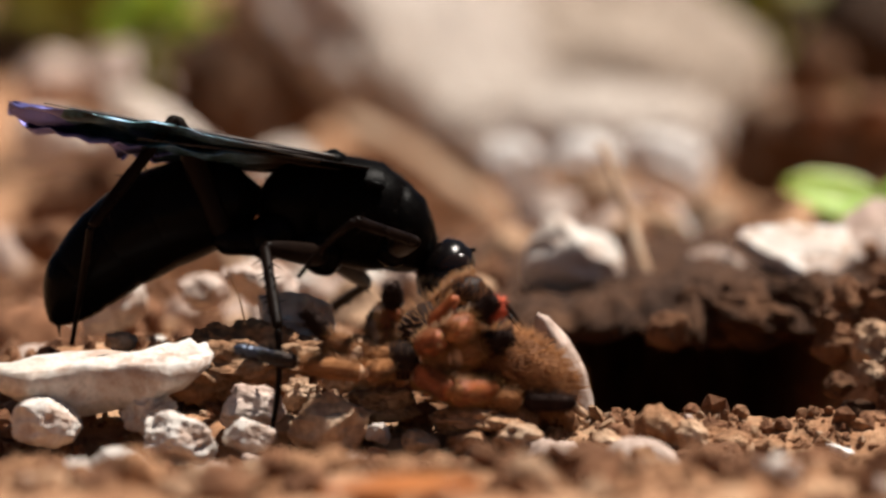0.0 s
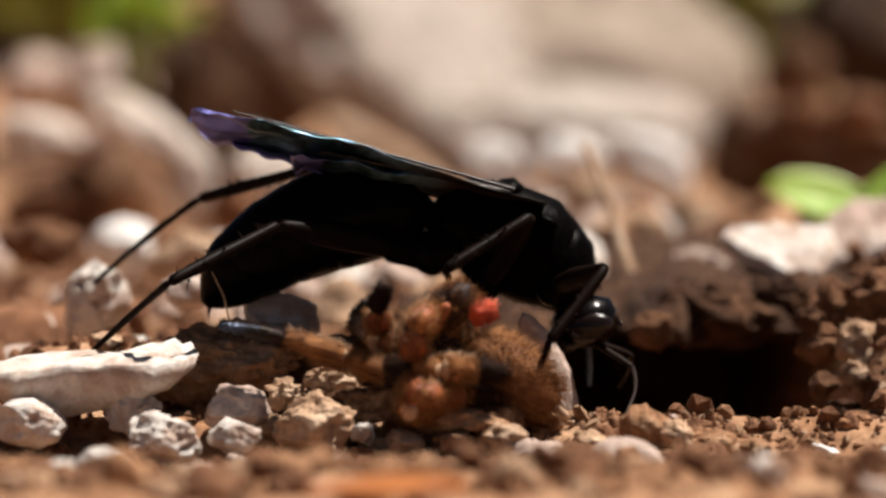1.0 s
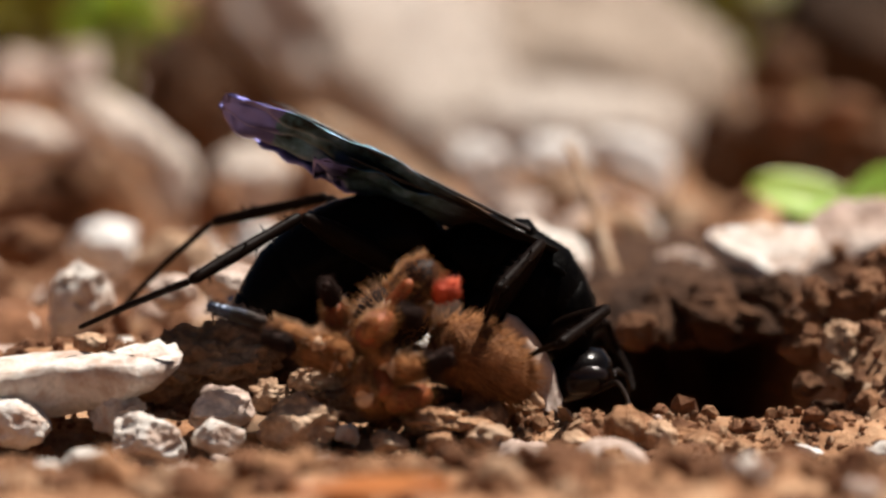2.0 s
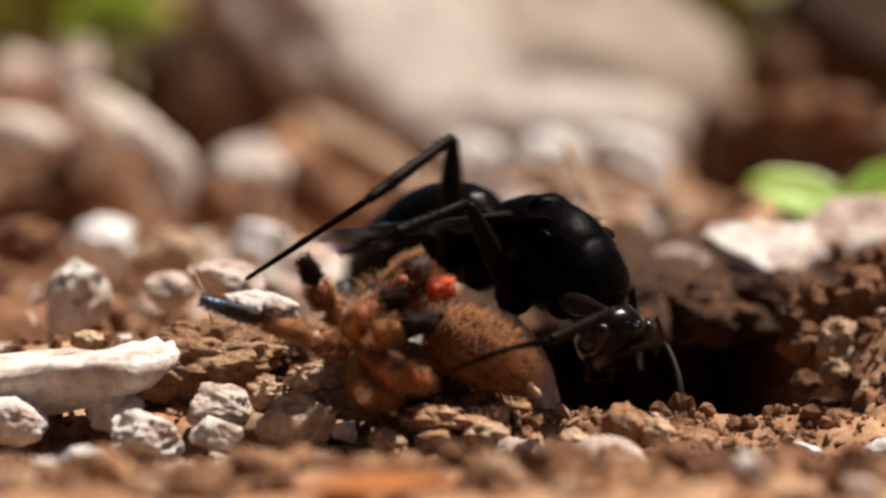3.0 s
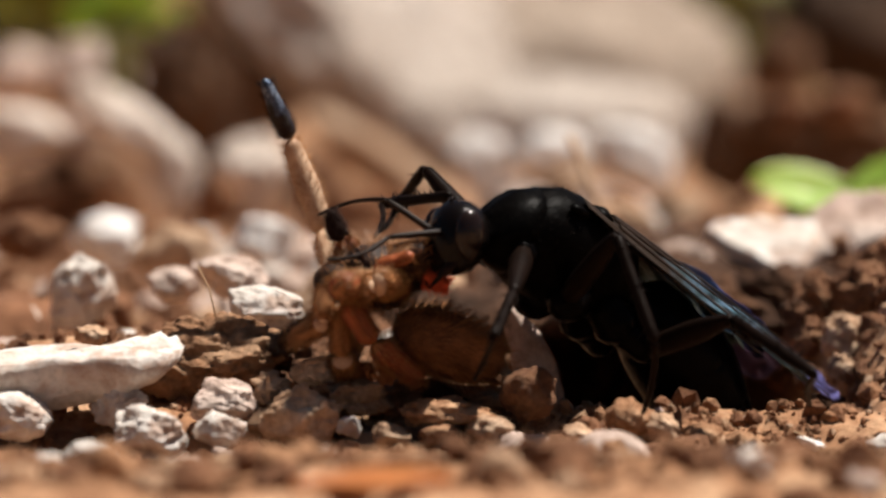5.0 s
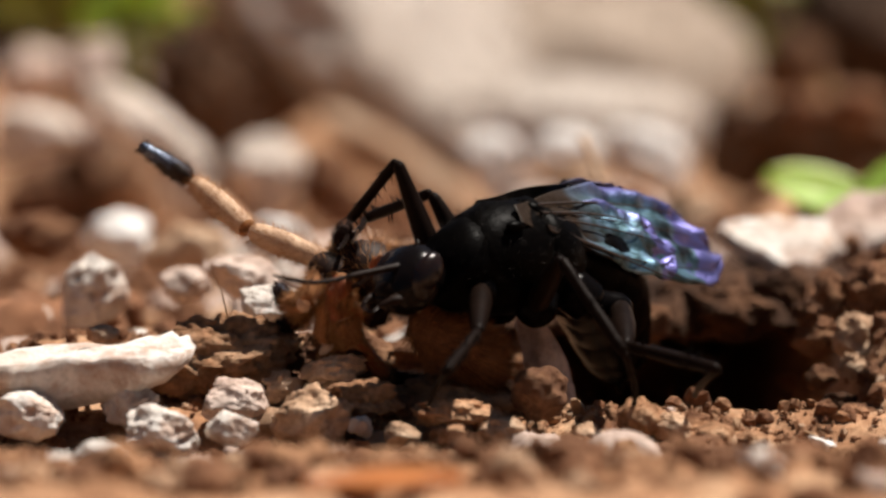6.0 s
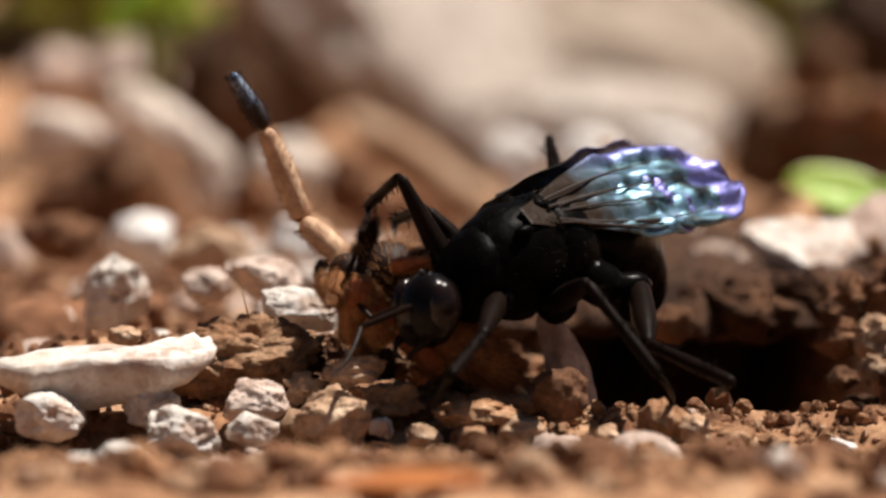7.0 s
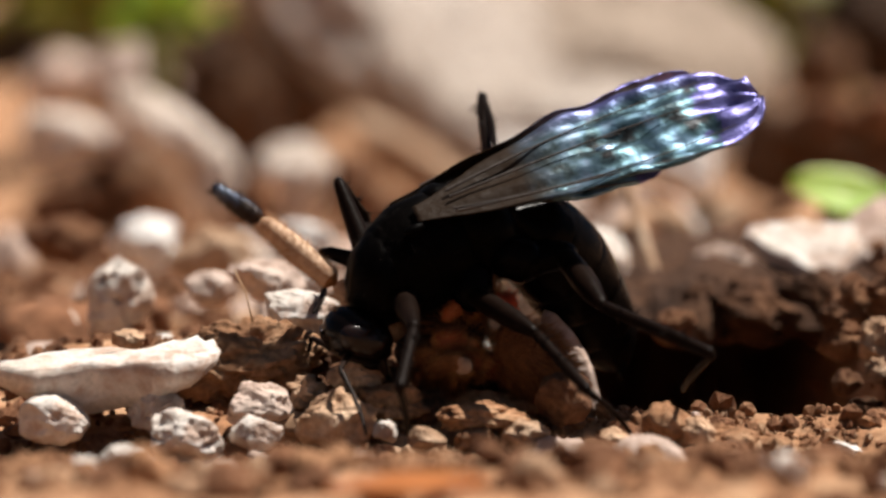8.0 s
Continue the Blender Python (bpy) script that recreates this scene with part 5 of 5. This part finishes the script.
    key("wasp", 6, R2=((-2.88, 19.02), (-7.63, 15.27), (-8.98, 13.69)), R1=((-5.27, 21.55), (-8.76, 15.27), (-9.44, 13.23)), L2=((7.97, 12.92), (12.65, 5.99), (13.75, 1.18)), L3=((13.19, 5.99), (19.53, 4.99), (18.63, 1.9)))
    key("wasp", 6, R3=((9.09, 18.21), (10.46, 14.14), (12.28, 5.99)), L1=((1.6, 7.6), (-0.8, 5.2), (-2.2, 2.0)), feelerR=((-7.63, 10.52), (-10.35, 7.79)), feelerL=((-8.53, 11.42), (-13.96, 11.87)))
    key("wasp", 6.5, R2=((-2.87, 16.88), (-5.94, 15.07), (-7.75, 12.8)), R1=((-5.94, 21.03), (-8.56, 16.42), (-8.88, 14.16)), L2=((8.08, 11.09), (13.74, 4.65), (14.88, 1.48)), L3=((13.52, 5.47), (18.72, 4.57), (18.5, 1.93)))
    key("wasp", 6.5, R3=((8.07, 15.07), (7.38, 19.81), (8.52, 15.98)), L1=((1.2, 7.0), (-1.2, 4.8), (-2.6, 1.8)), feelerR=((-6.4, 7.82), (-10.02, 8.27)), feelerL=((-5.95, 8.27), (-10.93, 8.5)))
    key("wasp", 7, R2=((-5.7, 17.96), (-7.06, 15.16), (-7.51, 13.34)), R1=((-7.42, 21.39), (-9.09, 16.51), (-9.32, 14.7)), L2=((8.32, 11.23), (13.76, 4.3), (15.21, 1.35)), L3=((13.3, 6.2), (19.09, 4.08), (18.74, 2.03)))
    key("wasp", 7, R3=((6.95, 16.07), (6.26, 21.94), (7.17, 18.33)), L1=((0.4, 7.4), (-2.0, 5.0), (-3.4, 1.8)), feelerR=((-8.42, 7.91), (-12.95, 11.08)), feelerL=((-9.33, 7.45), (-11.15, 4.27)))
    key("wasp", 7.5, R2=((-10.56, 13.55), (-13.28, 9.01), (-12.38, 6.29)), R1=((-13.27, 18.75), (-11.46, 14.45), (-11.92, 11.73)), L2=((4.37, 8.12), (9.36, 4.5), (12.76, 1.32)), L3=((7.98, 12.2), (12.52, 6.32), (13.43, 1.78)))
    key("wasp", 7.5, R3=((-1.06, 19.88), (-2.42, 26.87), (-1.29, 21.69)), L1=((-1.51, 6.3), (-1.28, 2.67), (-1.51, 0.17)), feelerR=((-11.48, 3.57), (-9.67, 0.84)), feelerL=((-11.93, 4.47), (-8.76, 0.84)))
    key("wasp", 8, R2=((-13.23, 13.36), (-13.24, 9.96), (-13.7, 8.15)), R1=((-11.78, 19.02), (-9.61, 15.4), (-10.97, 12.69)), L2=((4.19, 7.49), (8.04, 3.63), (11.44, -0.09)), L3=((9.39, 9.53), (17.3, 6.46), (15.73, 2.74)))
    key("wasp", 8, R3=((0.56, 19.93), (-0.03, 26.02), (1.06, 21.73)), L1=((-5.09, 8.16), (-6, 4.07), (-5.55, -0.02)), feelerR=((-13.7, 6.33), (-14.39, 1.33)), feelerL=((-10.98, 4.52), (-8.72, -0.02)))
    key("wasp", 7.2, R3=((3.2, 20.21), (2.52, 27.07), (3.42, 22.47)))
    key("wasp", 5.8, R1=((-5.39, 21.83), (-8.83, 15.73), (-9.29, 13.7)))
    key("wasp", 5.8, R2=((-2.86, 19.35), (-7.48, 15.96), (-8.83, 14.15)))
    key("spider", 0, place=(-2.89, -2, 7.28), turn=(0, 0, 0), sac=((3.81, -1, 4.08), 32))
    key("spider", 0.5, place=(-1.76, -2, 6.75), turn=(0, 0, 0), sac=((3.6, -1, 4.12), 32))
    key("spider", 1, place=(-2.14, -2, 6.61), turn=(0, -5, 0), sac=((3.66, -1, 3.9), 32))
    key("spider", 1.5, place=(-3.52, -2, 8.29), turn=(0, -5, 0), sac=((3.18, -1, 4.64), 34))
    key("spider", 3, place=(-4.29, -2, 8.71), turn=(0, 0, 0), sac=((2.85, -1, 5.51), 32))
    key("spider", 3.5, place=(-3.74, -2, 8.38), turn=(0, 0, 0), sac=((1.7, -1, 5.6), 30))
    key("spider", 4, place=(-3.07, -2, 8.8), turn=(0, 0, 0), sac=((1.97, -1, 6.23), 32))
    key("spider", 4.5, place=(-4.18, -2, 11.05), turn=(0, 18, 0), sac=((0.27, -1, 5.85), 20))
    key("spider", 6, place=(-6.9, 4.5, 11.0), turn=(0, 40, 0), sac=((0.2, 3.5, 5.2), 35))
    key("spider", 6.5, place=(-6.6, 4.5, 10.4), turn=(0, 40, 0), sac=((0.0, 3.5, 4.9), 35))
    key("spider", 7, place=(-6.9, 4.5, 11.0), turn=(0, 40, 0), sac=((-0.8, 3.5, 4.9), 35))
    key("spider", 7.5, place=(-4.49, 4, 6.84), turn=(0, 10, 0), sac=((4.9, 2.5, 3.6), 45))
    key("spider", 8, place=(-2.49, 4, 7.21), turn=(0, 0, 0), sac=((4.6, 2.5, 3.8), 52))
    key("spider", 6, A=((-9.4, 11.2), (-9.4, 13.2), (-9.0, 15.0)))
    key("spider", 6.5, A=((-9.4, 10.9), (-9.4, 12.9), (-8.9, 14.8)))
    key("spider", 7, A=((-9.3, 11.5), (-9.2, 13.5), (-8.5, 15.6)))
    key("spider", 8, A=((-1.9, 8.29), (-2.8, 6.49), (-3.25, 4.24)))
    key("spider", 6, B=((-10.27, 7.93), (-7.57, 7.48), (-5.55, 7.93)))
    key("spider", 6.5, B=((-11.29, 6.6), (-9.05, 6.6), (-7.02, 5.47)))
    key("spider", 7, B=((-10.6, 7.59), (-8.8, 8.04), (-6.78, 8.04)))
    key("spider", 8, B=((-0.1, 6.49), (-1, 4.24), (-0.1, 1.99)))
    key("spider", 6, C=((-9.37, 6.13), (-7.58, 3.43), (-8.48, 1.62)))
    key("spider", 7, C=((-8.35, 6.24), (-6.56, 3.54), (-7.46, 1.73)))
    key("spider", 8, C=((0.8, 5.59), (-0.1, 3.34), (0.8, 1.31)))
    key("spider", 6, D=((-8.47, 4.33), (-5.78, 2.52), (-2.18, 2.08)))
    key("spider", 8, D=((1.25, 4.69), (1.7, 2.44), (3.5, 0.64)))
    key("spider", 6, E=((-10.72, 4.33), (-8.03, 2.07), (-5.33, 0.72)))
    key("spider", 7, E=((-10.16, 3.08), (-7.46, 1.28), (-3.86, 1.28)))
    key("spider", 8, E=((-1.45, 4.69), (-2.35, 2.44), (-1, 0.63)))
    key("spider", 0, F=((-8.99, 5.56), (-11.46, 6.91), (-13.57, 9.38)))
    key("spider", 0.5, F=((-8.52, 5.02), (-10.76, 5.92), (-12.56, 7.27)))
    key("spider", 1, F=((-8.68, 4.89), (-12.05, 6.24), (-14.97, 7.14)))
    key("spider", 1.5, F=((-8.27, 4.55), (-11.86, 6.13), (-15.9, 7.25)))
    key("spider", 3, F=((-8.59, 6.11), (-11.28, 7.91), (-14.87, 9.26)))
    key("spider", 4, F=((-8.26, 6.42), (-10.96, 6.42), (-13.2, 7.32)))
    key("spider", 6, F=((-12.06, 8.38), (-12.96, 7.48), (-14.76, 6.13)))
    key("spider", 8, F=((-2.8, 5.59), (-3.7, 3.34), (-3.25, 1.08)))
    key("spider", 0, G=((-8.54, 4.44), (-14.38, 5.33), (-19.78, 6.68)))
    key("spider", 0.5, G=((-8.97, 4.57), (-13.46, 6.14), (-18.4, 8.17)))
    key("spider", 1, G=((-9.58, 5.79), (-14.07, 7.05), (-19.01, 7.95)))
    key("spider", 1.5, G=((-9.61, 6.36), (-13.65, 7.7), (-18.81, 9.28)))
    key("spider", 3, G=((-9.49, 6.92), (-13.98, 8.36), (-19.72, 10.25)))
    key("spider", 3.5, G=((-9.61, 6.9), (-14.55, 7.89), (-19.71, 9.24)))
    key("spider", 4, G=((-9.61, 6.78), (-15, 8.9), (-20.6, 10.7)))
    key("spider", 4.5, G=((-8.71, 7.12), (-11.86, 5.32), (-13.66, 3.52)))
    key("spider", 6, G=((-12.06, 8.83), (-13.86, 8.6), (-14.76, 9.73)))
    key("spider", 7, G=((-11.5, 9.39), (-12.39, 10.73), (-12.84, 11.63)))
    key("spider", 8, G=((-3.25, 5.14), (-4.15, 2.43), (-4.6, 0.63)))
    key("spider", 0, Z=((-6.74, 5.79), (-8.54, 6.69), (-7.64, 8.04)))
    key("spider", 1.5, Z=((-6.92, 6.81), (-8.71, 7.26), (-7.81, 8.61)))
    key("spider", 3, Z=((-7.24, 7.46), (-9.04, 8.36), (-8.14, 9.71)))
    key("spider", 3.5, Z=((-9.61, 8.34), (-11.31, 11.03), (-13.1, 14.99)))
    key("spider", 4, Z=((-8.71, 9.12), (-10.72, 12.72), (-10.04, 18.78)))
    key("spider", 4.2, Z=((-9.16, 9.04), (-14.54, 9.94), (-20.37, 12.64)))
    key("spider", 4.5, Z=((-8.71, 11.62), (-12.28, 18.35), (-15.94, 25.51)))
    key("spider", 5.8, Z=((-14.5, 16.25), (-15.2, 24.54), (-16.34, 32.36)))
    key("spider", 6, Z=((-16.99, 14.44), (-22.13, 18.35), (-28.04, 22.38)))
    key("spider", 6.2, Z=((-15.87, 15.13), (-18.99, 22.3), (-23.45, 29.01)))
    key("spider", 6.5, Z=((-15.23, 15.68), (-15.92, 23.88), (-17.07, 30.45)))
    key("spider", 6.6, Z=((-16.89, 13.81), (-21.82, 17.4), (-26.92, 20.4)))
    key("spider", 6.8, Z=((-15.09, 14.29), (-19.11, 21.47), (-22.99, 28.23)))
    key("spider", 7, Z=((-14.41, 15.14), (-17.75, 23.21), (-21.46, 29.2)))
    key("spider", 7.2, Z=((-15.66, 13.51), (-20.6, 16.2), (-26.43, 18.89)))
    key("spider", 7.4, Z=((-14, 13.59), (-18.48, 18.53), (-23.4, 24.36)))
    key("spider", 7.5, Z=((-12.36, 13.63), (-16.84, 18.79), (-21.76, 25.07)))
    key("spider", 7.8, Z=((-12.69, 13.66), (-17.17, 18.6), (-20.66, 23.75)))
    key("spider", 8, Z=((-13.49, 11.88), (-18.06, 15.7), (-22.19, 18.39)))
    key("spider", 0, A=((-6.71, 7.21), (-6.48, 9.23), (-6.48, 11.24)))
    key("spider", 0, B=((-2.22, 7.32), (0.00, 8.66), (2.00, 10.66)))
    key("spider", 0, C=((-1.77, 5.61), (0.45, 6.41), (3.19, 7.30)))
    key("spider", 0, D=((-1.76, 3.03), (1.77, 3.04), (5.08, 3.04)))
    key("spider", 0, E=((0.23, 1.98), (4.85, 1.98), (9.78, 1.99)))
    key("spider", 0.5, A=((-6.47, 6.45), (-6.24, 8.47), (-4.00, 10.48)))
    key("spider", 0.5, B=((-3.53, 6.11), (-1.53, 8.34), (0.91, 10.13)))
    key("spider", 0.5, C=((-2.19, 5.66), (0.03, 6.19), (2.46, 7.08)))
    key("spider", 0.5, D=((-3.06, 4.05), (0.25, 3.17), (3.78, 2.07)))
    key("spider", 0.5, E=((-4.38, 1.88), (-1.73, 1.22), (0.91, 0.78)))
    key("spider", 1, A=((-5.96, 7.21), (-6.76, 9.00), (-5.73, 11.24)))
    key("spider", 1, B=((-3.47, 7.76), (-2.14, 9.54), (-0.36, 10.44)))
    key("spider", 1, C=((-1.46, 4.72), (1.19, 4.73), (3.63, 4.19)))
    key("spider", 1, D=((-3.22, 2.81), (0.31, 2.68), (4.06, 2.51)))
    key("spider", 1, E=((-4.10, 1.75), (-1.45, 1.31), (1.19, 1.31)))
    key("spider", 1.5, A=((-7.69, 7.33), (-7.87, 9.12), (-7.87, 11.00)))
    key("spider", 1.5, B=((-5.07, 7.65), (-3.29, 8.99), (-1.07, 8.54)))
    key("spider", 1.5, C=((-3.28, 4.39), (-0.62, 4.04), (2.04, 4.84)))
    key("spider", 1.5, D=((-4.59, 2.04), (-1.06, 2.35), (2.47, 1.91)))
    key("spider", 1.5, E=((-6.34, 2.75), (-4.58, 1.42), (-2.38, 0.76)))
    key("spider", 3, A=((-9.00, 9.10), (-9.89, 11.11), (-10.87, 13.26)))
    key("spider", 3, B=((-7.17, 8.08), (-4.94, 9.77), (-2.63, 10.39)))
    key("spider", 3, C=((-5.81, 7.26), (-3.16, 8.05), (0.17, 8.23)))
    key("spider", 3, D=((-4.03, 4.45), (-1.16, 3.26), (2.24, 2.59)))
    key("spider", 3, E=((-6.22, 2.95), (-3.58, 1.84), (-0.94, 1.62)))
    key("spider", 3.5, A=((-8.59, 9.07), (-9.34, 11.54), (-10.01, 14.13)))
    key("spider", 3.5, B=((-6.40, 8.41), (-4.18, 10.64), (-1.60, 12.06)))
    key("spider", 3.5, C=((-4.60, 8.03), (-1.95, 8.48), (0.93, 8.56)))
    key("spider", 3.5, D=((-4.15, 5.00), (1.15, 5.09), (7.99, 4.56)))
    key("spider", 3.5, E=((-6.34, 2.92), (-3.70, 1.82), (-1.06, 1.60)))
    key("spider", 4, A=((-8.23, 10.44), (-9.03, 12.68), (-10.01, 15.36)))
    key("spider", 4, B=((-5.51, 9.63), (-2.75, 11.86), (0.62, 14.08)))
    key("spider", 4, C=((-4.16, 9.34), (-1.73, 9.78), (0.93, 9.56)))
    key("spider", 4, D=((-5.03, 6.22), (-0.84, 3.57), (3.00, 0.47)))
    key("spider", 4, E=((-7.22, 4.58), (-5.46, 2.37), (-4.14, 0.60)))
    key("spider", 4.5, A=((-6.43, 12.79), (-8.00, 14.13), (-9.55, 17.48)))
    key("spider", 4.5, B=((-7.51, 10.86), (-5.73, 11.75), (-4.84, 9.97)))
    key("spider", 4.5, C=((-4.16, 12.24), (-1.95, 13.57), (0.71, 14.01)))
    key("spider", 4.5, D=((-4.59, 6.46), (-0.40, 2.92), (3.14, 0.13)))
    key("spider", 4.5, E=((-7.22, 4.82), (-7.14, 2.17), (-7.45, 0.18)))
    key("spider", 4.5, F=((-7.31, 7.71), (-9.98, 7.04), (-13.10, 5.70)))
    for t, p, a in ((0, (2.93, -3, 0.3), 0), (2.9, (2.93, -3, 0.3), 0), (3.5, (6.57, -3, 2.08), 70), (8, (6.57, -3, 2.08), 70)):
        key("clod", t, place=p, roll=(a,))
    move_wasp()
    move_spider()
    walk(BALL, [(t, at(value("clod", "place", t), 0, value("clod", "roll", t)[0], 0)) for t in TIMES])


motions()
